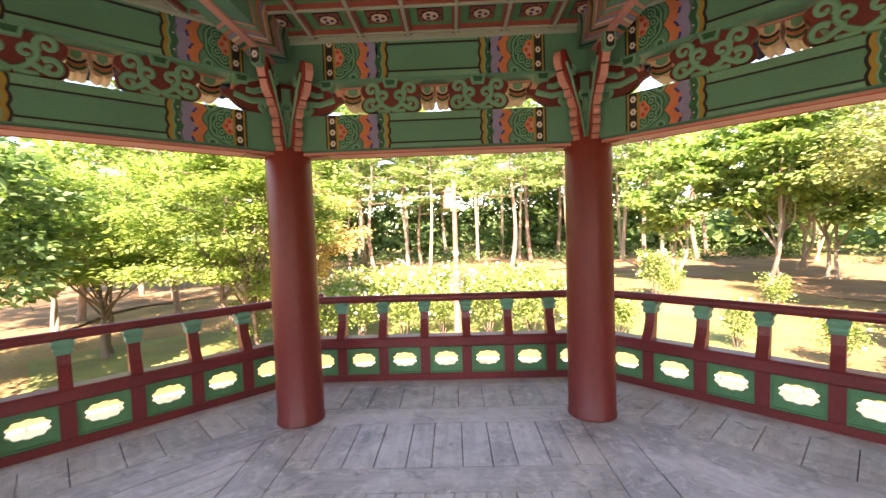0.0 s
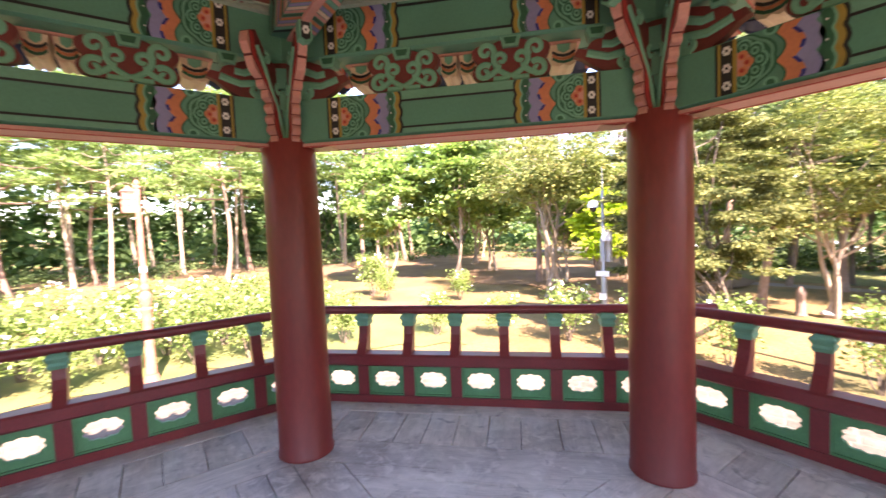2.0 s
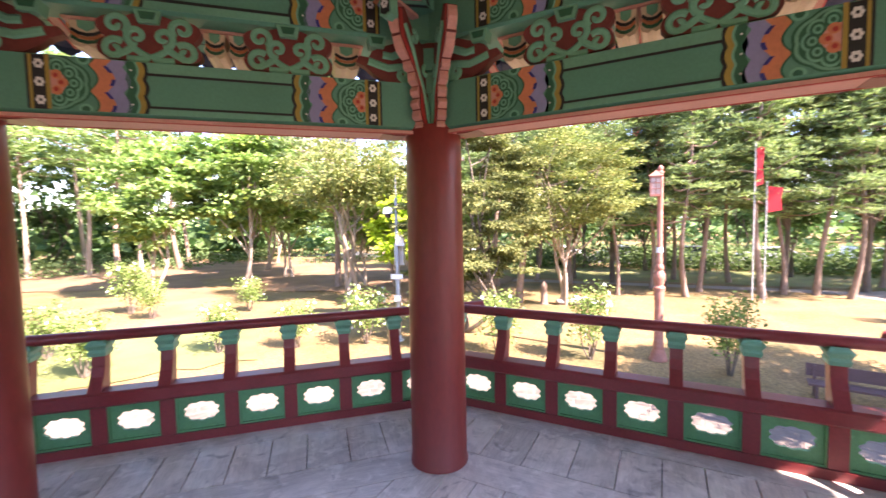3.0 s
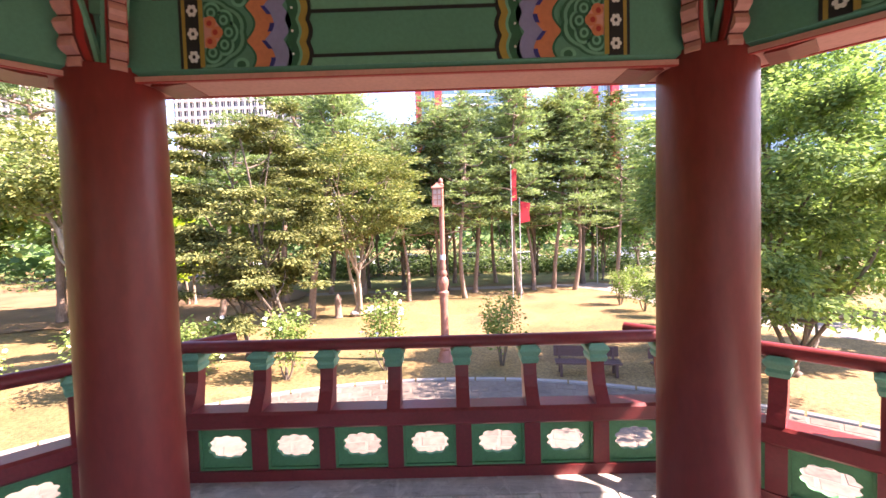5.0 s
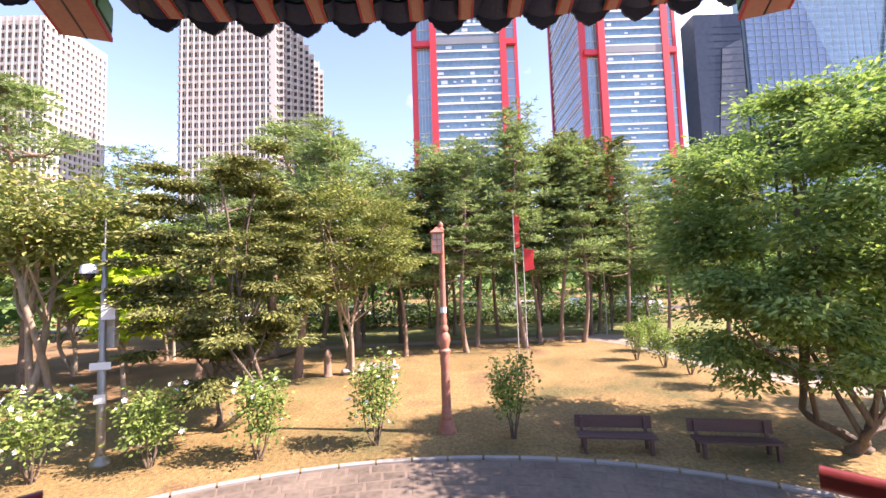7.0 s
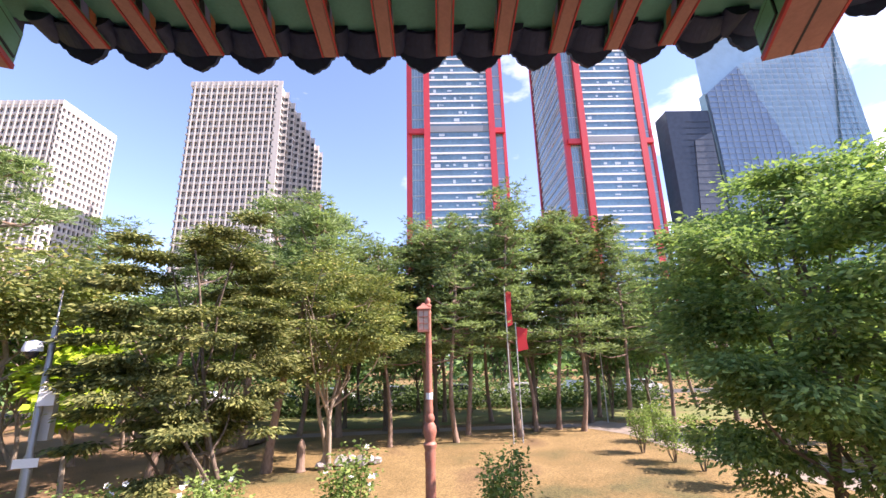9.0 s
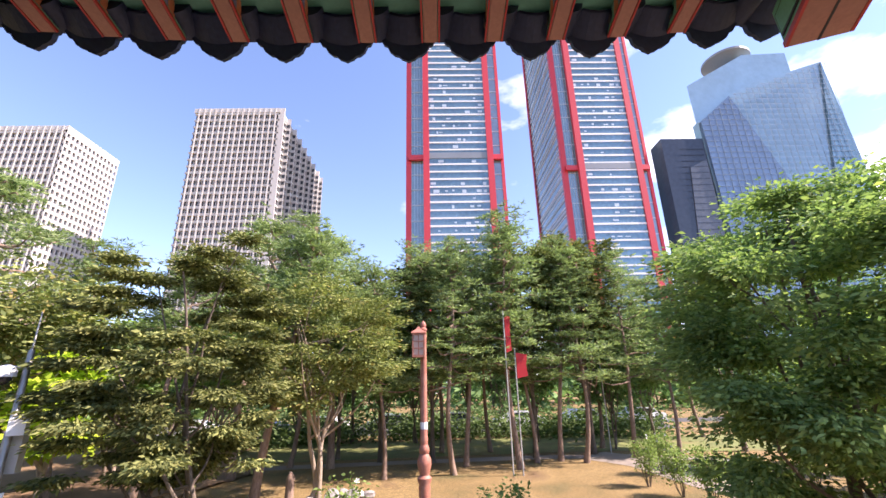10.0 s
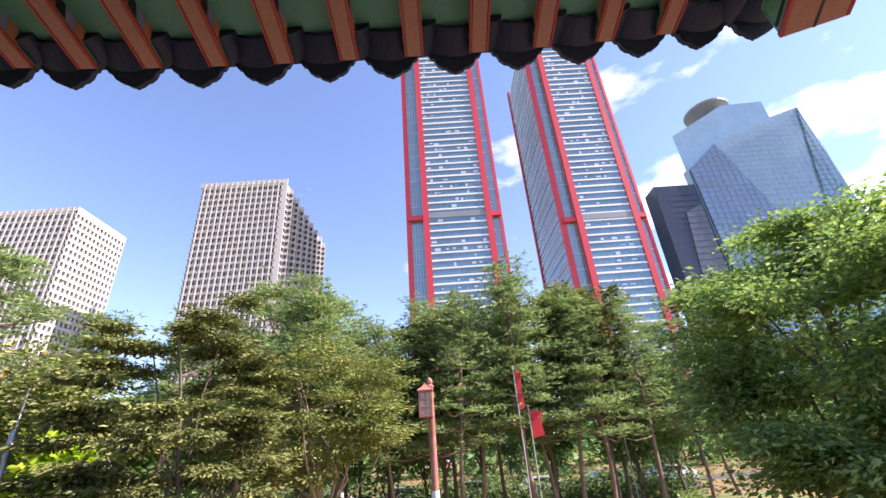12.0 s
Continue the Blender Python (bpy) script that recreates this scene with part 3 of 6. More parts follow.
for i in range(-8, 8):
    c = (i + 0.5) * CELL
    for flip in (0, 1):
        for w, z0, z1, mi in ((RIB / 2, 0.006 + 0.004 * flip, 0.044, 1), (0.010, -0.004 + 0.003 * flip, 0.03, 2)):
            poly = [(c - w, -2.7), (c + w, -2.7), (c + w, 2.7), (c - w, 2.7)]
            poly = clip([(y, x) for x, y in poly] if flip else poly, half_planes)
            if poly:
                b.prism(poly, CEIL + z0, CEIL + z1, "z", mi)
for i in range(-8, 9):
    for j in range(-8, 9):
        x, y = i * CELL, j * CELL
        if max(abs(x), abs(y), (abs(x) + abs(y)) * 0.7071) < 2.4:
            h = CELL / 2 - RIB / 2
            b.box(x - h, x + h, y - h, y + h, CEIL + 0.036, CEIL + 0.046, 3)
            b.box(x - h + 0.056, x + h - 0.056, y - h + 0.056, y + h - 0.056, CEIL + 0.031, CEIL + 0.037, 0)
            b.box(x - h + 0.062, x + h - 0.062, y - h + 0.062, y + h - 0.062, CEIL + 0.029, CEIL + 0.032, 8)
            ring = [(x + 0.064 * (1 + 0.13 * math.cos(8 * TAU * t / 32)) * math.cos(TAU * t / 32), y + 0.064 * (1 + 0.13 * math.cos(8 * TAU * t / 32)) * math.sin(TAU * t / 32)) for t in range(32)]
            b.prism(ring, CEIL + 0.027, CEIL + 0.032, "z", 7)
            b.prism([(x + 0.052 * math.cos(TAU * t / 20), y + 0.052 * math.sin(TAU * t / 20)) for t in range(20)], CEIL + 0.023, CEIL + 0.028, "z", 4 if (i + j) % 2 else 5)
            for t in range(3):
                cx, cy = x + 0.026 * math.cos(TAU * t / 3), y + 0.026 * math.sin(TAU * t / 3)
                b.prism([(cx + 0.013 * math.cos(TAU * q / 8), cy + 0.013 * math.sin(TAU * q / 8)) for q in range(8)], CEIL + 0.019, CEIL + 0.024, "z", 6)
tagged(part("ceiling", b, [BLACK, COFFER_RED, CEIL_PALE, PANEL_GREEN, CREAM, CREAM, BLUE, BLACK, COFFER_RED]), "coffered timber ceiling in red and green with painted flowers", "ceiling", kind="structure")
b = Build()
ring_o, ring_i = oct_at(2.588), oct_at(2.556)
for k in range(8):
    (x0, y0), (x1, y1), (x2, y2), (x3, y3) = ring_o[k], ring_o[(k + 1) % 8], ring_i[(k + 1) % 8], ring_i[k]
    b.add([(x0, y0, 2.766), (x1, y1, 2.766), (x2, y2, 2.772), (x3, y3, 2.772), (x0, y0, CEIL + 0.044), (x1, y1, CEIL + 0.044), (x2, y2, CEIL + 0.044), (x3, y3, CEIL + 0.044)], [(0, 1, 2, 3), (0, 4, 5, 1), (3, 2, 6, 7), (4, 7, 6, 5)])
tagged(part("trim", b, CEIL_PALE), "pale green painted moulding round the ceiling", "trim", kind="structure")

# ---- railings ----
def railing(long_ends):
    r = thing("railing", "dark red timber railing with green cloud-pierced panels and green post caps", "railing", bay(0, RAIL_R), "railings of the pavilion")
    half = RAIL_R * T22
    part("sill", Build().box(-half + 0.01, half - 0.01, -0.04, 0.05, 0.0, 0.062), RAIL_RED, r)
    hm = (RAIL_R - 0.06) * T22 + (0.10 if long_ends else -0.03)
    part("mid_rail", Build().prism([(-0.075, 0.335), (-0.06, 0.32), (0.06, 0.32), (0.075, 0.335), (0.075, 0.405), (0.06, 0.42), (-0.06, 0.42), (-0.075, 0.405)], -hm, hm, "x"), RAIL_RED, r)
    hh = (RAIL_R + 0.06) * T22 + (0.30 if long_ends else -0.012)
    part("handrail", Build().tube([(-hh, 0.06, 0.768), (-hh / 2, 0.06, 0.766), (0, 0.06, 0.765), (hh / 2, 0.06, 0.766), (hh, 0.06, 0.768)], 0.037, 16), RAIL_RED, r, "round dark red handrail", smooth=True)
    us = (-1.385, -0.985, -0.592, -0.197, 0.197, 0.592, 0.985, 1.385)
    prof = [(-0.070, 0.42), (-0.045, 0.46), (-0.012, 0.51), (0.012, 0.57), (0.022, 0.645), (0.095, 0.645), (0.090, 0.57), (0.078, 0.50), (0.068, 0.42)]
    post = Build().prism(prof, -0.038, 0.038, "x").mesh("post", RAIL_RED)
    cap = Build()
    for x0, x1, z0, z1 in ((0.045, 0.052, 0.640, 0.665), (0.052, 0.046, 0.665, 0.682), (0.046, 0.062, 0.682, 0.712), (0.062, 0.060, 0.712, 0.722), (0.060, 0.040, 0.722, 0.742)):
        y = 0.058
        v = [(sx * w, y + sy * (w + 0.008), z) for w, z in ((x0, z0), (x1, z1)) for sx, sy in ((-1, -1), (1, -1), (1, 1), (-1, 1))]
        cap.add(v, [(0, 1, 5, 4), (1, 2, 6, 5), (2, 3, 7, 6), (3, 0, 4, 7), (0, 3, 2, 1), (4, 5, 6, 7)])
    cap = cap.mesh("cap", PALE_GREEN)
    stile = Build().box(-0.045, 0.045, -0.032, 0.04, 0.062, 0.32).mesh("stile", RAIL_RED)
    panels = {}
    for u in us:
        p = new("post", post)
        p.parent, p.location.x = r, u
        q = new("cap", cap)
        q.parent, q.location.x = p, 0
        tagged(q, "green painted moulded post cap")
        s = new("stile", stile)
        s.parent, s.location.x = r, u
    for a, c in zip(us, us[1:]):
        w = c - a - 0.09
        if round(w, 3) not in panels:
            panels[round(w, 3)] = panel_mesh(w)
        p = new("panel", panels[round(w, 3)])
        p.parent, p.location.x = r, (a + c) / 2
        tagged(p, "green panel pierced by a cloud-shaped opening")
    return r


def panel_mesh(w, h=0.258, n=64):
    hole = [(x, z + 0.135) for x, z in cloud(n, w * 0.74, h * 0.54, 10, 0.13, 0.8)]
    rim = []
    for x, z in hole:
        dx, dz = x, z - 0.135
        k = min(w / 2 / max(abs(dx), 1e-6), h / 2 / max(abs(dz), 1e-6))
        rim.append((dx * k, 0.191 + dz * k))
    hole = [(x, z + 0.056) for x, z in hole]
    v = [(x, y, z) for y in (-0.006, 0.018) for ring in (rim, hole) for x, z in ring]
    f = []
    for i in range(n):
        j = (i + 1) % n
        f += [(i, j, n + j, n + i), (2 * n + i, 3 * n + i, 3 * n + j, 2 * n + j), (n + i, n + j, 3 * n + j, 3 * n + i)]
    b = Build().add(v, f)
    e = 0.012      # a slim bevelled frame round the panel
    for x0, x1, z0, z1 in ((-w / 2, w / 2, 0.062, 0.062 + e), (-w / 2, w / 2, 0.32 - e, 0.32), (-w / 2, -w / 2 + e, 0.062 + e, 0.32 - e), (w / 2 - e, w / 2, 0.062 + e, 0.32 - e)):
        b.box(x0, x1, -0.022, -0.004, z0, z1)
    return b.mesh("panel", PANEL_GREEN)


rail_a, rail_b = railing(False), railing(True)
rail_b.matrix_world = bay(1, RAIL_R)
for k in range(2, 8):
    copy_thing(rail_b if k % 2 else rail_a, bay(k, RAIL_R))

# ---- roof: rafters, boards, tiles ----
EAVE, EAVE_Z = 4.70, 2.965
lift = lambda u: 0.034 * u * u * (abs(u) / 1.9) ** 0.6
roof = thing("roof", "octagonal tiled pavilion roof with green boarded eaves and salmon rafters", "roof", pose(0, 0, 0), kind="structure")
# darker copy of the salmon paint: the shade under the eave is in its colour
SHADED_PINK = surface("shaded_salmon_paint", (0.40, 0.19, 0.135), 0.65, 0.2, 4, 60, 0.1, stain=(0.22, 0.10, 0.07), stain_amount=0.5)
RAFTER_MATS = [SHADED_PINK, SCROLL_GREEN, LILAC, ORANGE, BLACK, BRIGHT_RED]
b = Build()
w, h, L = 0.038, 0.10, 1.45
b.box(-w, w, -L, 0, 0.004, h, 1)
b.box(-w + 0.008, w - 0.008, -L, 0.0, -0.004, 0.004, 0)
for s in (-1, 1):
    b.box(s * w - 0.004, s * w + 0.004, -L, 0.0, -0.006, 0.006, 5)
    for i, mi in enumerate((3, 2, 4, 5, 3, 2)):
        y0 = -0.10 - i * 0.055
        b.add([(s * (w + 0.004), y0, 0.012), (s * (w + 0.004), y0 - 0.05, 0.012), (s * (w + 0.004), y0 - 0.09, 0.095), (s * (w + 0.004), y0 - 0.04, 0.095)], [(0, 1, 2, 3)], mi)
    b.tube([(s * (w + 0.004), p, q) for p, q in spiral(-0.055, 0.055, 0.036, 1.3, 0, 1)], 0.008, 5, 4)
rafter_mesh = b.mesh("flying_rafter", RAFTER_MATS)
for k in range(8):
    for i in range(-6, 5):
        u = 0.223 + i * 0.288
        o = new("flying_rafter", rafter_mesh)
        o.parent = roof
        o.matrix_world = bay(k) @ pose(u + 0.02, EAVE + 0.04, EAVE_Z + 0.018 + lift(u), -6.5, 0, -2.2 * u)
b = Build()
b.box(-0.115, 0.115, -1.9, 0, 0, 0.20, 1)
b.box(-0.107, 0.107, -1.9, 0.002, -0.008, 0.0, 0)
for s in (-1, 1):
    b.box(s * 0.115 - 0.006, s * 0.115 + 0.006, -1.9, 0.0, -0.01, 0.016, 5)
    b.box(s * 0.118 - 0.004, s * 0.118 + 0.004, -0.25, -0.02, 0.04, 0.16, 4)
    b.box(s * 0.121 - 0.004, s * 0.121 + 0.004, -0.24, -0.03, 0.05, 0.15, 1)
b.box(-0.004, 0.006, -0.8, 0.003, -0.010, -0.004, 4)
hip_mesh = b.mesh("hip_rafter", RAFTER_MATS)
for k in range(8):
    o = new("hip_rafter", hip_mesh)
    o.parent = roof
    o.matrix_world = pose(0, 0, 0, 0, 0, -45 * k - 22.5) @ pose(0, 4.99, 2.872, -4.0)

# boarding over the rafters, from the plate to the eave
b = Build()
for k in range(8):
    m = bay(k)
    n = 14
    rings = ((2.62, 2.83), (3.40, 3.18), (4.05, 3.115), (EAVE + 0.01, EAVE_Z + 0.106))
    grid = []
    for r, z in rings:
        hw = r * T22
        grid.append([m @ Vector((-hw + 2 * hw * i / n, r, z + lift((-hw + 2 * hw * i / n)) * (r > 3.0))) for i in range(n + 1)])
    for a in range(len(rings) - 1):
        for i in range(n):
            q = [grid[a][i], grid[a][i + 1], grid[a + 1][i + 1], grid[a + 1][i]]
            b.add(q + [p + Vector((0, 0, 0.03)) for p in q], [(0, 1, 2, 3), (7, 6, 5, 4), (2, 3, 7, 6)])
part("boarding", b, GREEN, roof, "green painted eave boards")
seam = Build()
for k in range(8):
    for r in (3.9, 4.2, 4.47):
        hw = r * T22
        z = 3.115 + (r - 4.05) / (EAVE + 0.01 - 4.05) * (EAVE_Z + 0.106 - 3.115) if r > 4.05 else 3.13
        seam.tube([bay(k) @ Vector((-hw + hw * i / 7, r, z + lift(-hw + hw * i / 7) - 0.003)) for i in range(15)], 0.004, 4)
part("board_joint", seam, BLACK, roof)
# tile courses: hollow tiles with pointed drip ends, round cover tiles between them
slope = [(EAVE + 0.045, EAVE_Z + 0.115), (4.2, 3.30), (3.4, 3.62), (2.5, 4.02), (1.5, 4.55), (0.6, 5.15), (0.16, 5.5)]
b = Build()
for k in range(8):
    m = bay(k)
    for (r0, z0), (r1, z1) in zip(slope, slope[1:]):
        h0, h1 = r0 * T22, r1 * T22
        n = 10
        lo = [m @ Vector((-h0 + 2 * h0 * i / n, r0, z0 + lift(-h0 + 2 * h0 * i / n) * (r0 > 3))) for i in range(n + 1)]
        hi = [m @ Vector((-h1 + 2 * h1 * i / n, r1, z1 + lift(-h1 + 2 * h1 * i / n) * (r1 > 3))) for i in range(n + 1)]
        for i in range(n):
            b.add([lo[i], lo[i + 1], hi[i + 1], hi[i]], [(0, 1, 2, 3)])
    hw = (EAVE + 0.05) * T22
    for i in range(-7, 8):
        u = -0.005 + i * 0.288
        if abs(u) < hw:
            path = [m @ Vector((u, r, z + 0.085 + lift(u) * (r > 3))) for r, z in slope if r * T22 > abs(u)]
            if len(path) > 1:
                b.tube(path, 0.062, 7)
    path = [pose(0, 0, 0, 0, 0, -45 * k - 22.5) @ Vector((0, r / C22, z + 0.10 + lift(r * T22) * (r > 3))) for r, z in slope]
    b.tube(path, [0.13] * len(path), 8)
b.lathe([(0.30, 5.35), (0.34, 5.5), (0.20, 5.62), (0.26, 5.78), (0.16, 5.98), (0.05, 6.15)], 16)
tagged(part("tiles", b, TILE, roof, "dark grey clay roof tiles", smooth=True), kind="stuff")
# a drip tile: a hanging pointed plate with a rolled lip
drip = Build()
out = [(-0.142, 0.018), (-0.128, -0.02), (-0.112, -0.046), (-0.098, -0.050), (-0.085, -0.075), (-0.062, -0.092), (-0.045, -0.095), (-0.030, -0.108), (-0.012, -0.114), (0.0, -0.120)]
out = out + [(-x, z) for x, z in out[-2::-1]]
top_edge = [(0.142 - 0.284 * i / 8, 0.018 - 0.052 * math.sin(math.pi * i / 8) * 0.6) for i in range(1, 8)]
drip.prism(out + top_edge, -0.014, 0.014, at=pose(0, 0, 0, 24))
for i in range(8):
    x0, x1 = -0.142 + 0.284 * i / 8, -0.142 + 0.284 * (i + 1) / 8
    z0, z1 = -0.052 * math.sin(math.pi * i / 8) - 0.005, -0.052 * math.sin(math.pi * (i + 1) / 8) - 0.005
    drip.add([(x0, 0.0, z0 + 0.02), (x1, 0.0, z1 + 0.02), (x1, -0.10, z1 + 0.075), (x0, -0.10, z0 + 0.075), (x0, 0, z0), (x1, 0, z1), (x1, -0.10, z1 + 0.06), (x0, -0.10, z0 + 0.06)], [(0, 1, 2, 3), (4, 7, 6, 5), (0, 4, 5, 1)])
drip = drip.mesh("drip_tile", TILE)
cover = Build().lathe([(0.066, 0.0), (0.066, 0.14)], 14).lathe([(0.05, -0.008), (0.05, 0.0)], 14).mesh("cover_tile_end", TILE, True)
for k in range(8):
    hw = (EAVE + 0.05) * T22
    for i in range(-7, 8):
        u = 0.139 + i * 0.288
        if abs(u) < hw - 0.10:
            o = new("drip_tile", drip)
            o.parent = roof
            o.matrix_world = bay(k) @ pose(u, EAVE + 0.06, EAVE_Z + 0.075 + lift(u), 0, 0, 0)
        u -= 0.144
        if abs(u) < hw - 0.10:
            o = new("cover_tile_end", cover)
            o.parent = roof
            o.matrix_world = bay(k) @ pose(u, EAVE + 0.075, EAVE_Z + 0.105 + lift(u), 84)

# ---- podium and floor frame ----
b = Build().prism(oct_at(2.75), GROUND, -0.30, "z")
tagged(part("podium", b, STONE), "octagonal granite podium under the pavilion", "podium", kind="structure")
b = Build().prism(oct_at(3.56), -0.30, -0.034, "z")
floor = tagged(part("floor", b, UNDERFLOOR), "weathered grey plank floor of the pavilion", "floor", kind="structure")

PLANK_COUNT = [0]


def plank(poly, along):
    """One plank from a convex polygon in plan, with bevelled top edges; its x axis runs along the grain."""
    cx, cy = sum(p[0] for p in poly) / len(poly), sum(p[1] for p in poly) / len(poly)
    m = pose(cx, cy, 0, 0, 0, along)
    inv = m.inverted()
    pts = [(inv @ Vector((x, y, 0))) for x, y in poly]
    g = 0.0024
    n = len(pts)
    def inset(d):
        res = []
        for i in range(n):
            a, p, c = pts[i - 1], pts[i], pts[(i + 1) % n]
            n1 = Vector((-(p - a).y, (p - a).x, 0)).normalized()
            n2 = Vector((-(c - p).y, (c - p).x, 0)).normalized()
            bis = n1 + n2
            if bis.length < 1e-4:
                res.append(p)
                continue
            bis.normalize()
            res.append(p + bis * d / max(0.35, bis.dot(n1)))
        return res
    area = sum(pts[i].x * pts[(i + 1) % n].y - pts[(i + 1) % n].x * pts[i].y for i in range(n))
    sgn = 1 if area > 0 else -1
    if abs(area) < 0.006:
        return
    up = random.uniform(-0.003, 0.002)
    base, side, top = inset(sgn * g), inset(sgn * g), inset(sgn * (g + 0.003))
    v = [(p.x, p.y, -0.033) for p in base] + [(p.x, p.y, up - 0.004) for p in side] + [(p.x, p.y, up) for p in top]
    f = [(r * n + i, r * n + (i + 1) % n, (r + 1) * n + (i + 1) % n, (r + 1) * n + i) for r in (0, 1) for i in range(n)] + [tuple(range(2 * n, 3 * n))]
    o = new("plank", Build().add(v, f).mesh("plank", PLANK))
    o.parent = floor
    o.matrix_world = m
    PLANK_COUNT[0] += 1


def strips(keep, along, across0, across1, widths, lengths=(-9, 9), jitter=0.0):
    """Planks that run at an angle (degrees), laid side by side over a convex region."""
    d = Vector((math.cos(radians(along)), math.sin(radians(along))))
    s = Vector((-d.y, d.x))
    a, i = across0, 0
    while a < across1 - 1e-6:
        w = min(widths * random.uniform(1 - jitter, 1 + jitter), across1 - a)
        if across1 - a - w < 0.05:
            w = across1 - a
        quad = [d * lengths[0] + s * a, d * lengths[1] + s * a, d * lengths[1] + s * (a + w), d * lengths[0] + s * (a + w)]
        poly = clip([(p.x, p.y) for p in quad], keep)
        if poly:
            plank(poly, along)
        a += w


def lim(x0=None, x1=None, y0=None, y1=None):
    return [q for q, c in (((-1, 0, -(x0 or 0)), x0), ((1, 0, x1), x1), ((0, -1, -(y0 or 0)), y0), ((0, 1, y1), y1)) if c is not None]


def turned(keep, deg):
    c, s = math.cos(radians(deg)), math.sin(radians(deg))
    return [(a * c - b * s, a * s + b * c, d) for a, b, d in keep]


random.seed(4)
JB, JO = 0.13, COL_X          # half width and place of the long floor beams
for k in range(8):            # outside the columns: a ring board, planks square to the railing, a border board
    t = -45 * k
    cut = [(math.cos(radians(22.5)), math.sin(radians(22.5)) * -1, 0.0), (-math.cos(radians(22.5)), -math.sin(radians(22.5)), 0.0)]
    strips(turned(lim(y0=2.55, y1=2.82) + cut, t), t, 2.55, 2.82, 0.27)
    strips(turned(lim(y0=2.82, y1=3.27) + cut, t), t + 90, -1.5, 1.5, 0.235, jitter=0.18)
    strips(turned(lim(y0=3.27, y1=3.55) + cut, t), t, 3.27, 3.55, 0.28)
for k in (0, 2, 4, 6):        # within: a middle beam, planks between the beams, and the corner fields
    t = -45 * k
    strips(turned(lim(-JO + JB, JO - JB, 1.98, 2.55), t), t + 90, -JO + JB, JO - JB, 0.178, jitter=0.15)
    strips(turned(lim(-JO + JB, JO - JB, 1.74, 1.98), t), t, 1.74, 1.98, 0.24)
    strips(turned(lim(-JO + JB, JO - JB, 1.24, 1.74), t), t + 90, -JO + JB, JO - JB, 0.178, jitter=0.15)
    ring = [(math.sin(radians(45 * q)), math.cos(radians(45 * q)), 2.55) for q in (0, 1, -1)]
    for s in (-1, 1):
        strips(turned(lim(s * JO - JB, s * JO + JB, JO + JB) + ring, t), t + 90, -s * JO - JB, -s * JO + JB, 0.26)
    field = [(math.sin(radians(45)), math.cos(radians(45)), 2.55)] + lim(x0=JO + JB, y0=JO + JB)
    strips(turned(field, t), t - 45, 1.6, 2.55, 0.20, jitter=0.12)
strips(lim(-JO - JB, JO + JB, JO - JB, JO + JB), 0, JO - JB, JO + JB, 0.26)
strips(lim(-JO - JB, JO + JB, -JO - JB, -JO + JB), 0, -JO - JB, -JO + JB, 0.26)
for s in (-1, 1):
    strips(lim(s * JO - JB, s * JO + JB, -JO + JB, JO - JB), 90, -s * JO - JB, -s * JO + JB, 0.26)
strips(lim(-JO + JB, JO - JB, -JO + JB, JO - JB), 90, -JO + JB, JO - JB, 0.19, jitter=0.12)

# ---- materials of the park and the town ----
def ground_material():
    m = bpy.data.materials.new("dry_lawn")
    m.use_nodes = True
    n, l = m.node_tree.nodes, m.node_tree.links
    b = n["Principled BSDF"]
    b.inputs["Roughness"].default_value = 0.95
    tc = n.new("ShaderNodeTexCoord")
    def noise_at(scale, detail=5):
        t = n.new("ShaderNodeTexNoise")
        t.inputs["Scale"].default_value, t.inputs["Detail"].default_value = scale, detail
        l.new(tc.outputs["Object"], t.inputs["Vector"])
        return t.outputs["Fac"]
    def ramp(src, stops):
        r = n.new("ShaderNodeValToRGB")
        e = r.color_ramp.elements
        e[0].position, e[0].color = stops[0][0], rgb(stops[0][1])
        e[1].position, e[1].color = stops[-1][0], rgb(stops[-1][1])
        for p, c in stops[1:-1]:
            e.new(p).color = rgb(c)
        l.new(src, r.inputs["Fac"])
        return r.outputs["Color"]
    base = ramp(noise_at(0.35, 6), [(0.32, (0.14, 0.118, 0.045)), (0.46, (0.25, 0.165, 0.065)), (0.60, (0.31, 0.208, 0.088)), (0.72, (0.20, 0.120, 0.058))])
    fine = ramp(noise_at(14, 6), [(0.3, (0.55, 0.55, 0.5)), (0.7, (1.25, 1.25, 1.25))])
    blades = ramp(noise_at(90, 3), [(0.3, (0.6, 0.62, 0.55)), (0.7, (1.3, 1.28, 1.25))])
    mul, mul2 = n.new("ShaderNodeMixRGB"), n.new("ShaderNodeMixRGB")
    for q in (mul, mul2):
        q.blend_type, q.inputs[0].default_value = "MULTIPLY", 1.0
    l.new(base, mul.inputs[1])
    l.new(fine, mul.inputs[2])
    l.new(mul.outputs[0], mul2.inputs[1])
    l.new(blades, mul2.inputs[2])
    l.new(mul2.outputs[0], b.inputs["Base Color"])
    bp = n.new("ShaderNodeBump")
    bp.inputs["Strength"].default_value, bp.inputs["Distance"].default_value = 0.7, 0.04
    l.new(noise_at(40, 5), bp.inputs["Height"])
    l.new(bp.outputs["Normal"], b.inputs["Normal"])
    return m


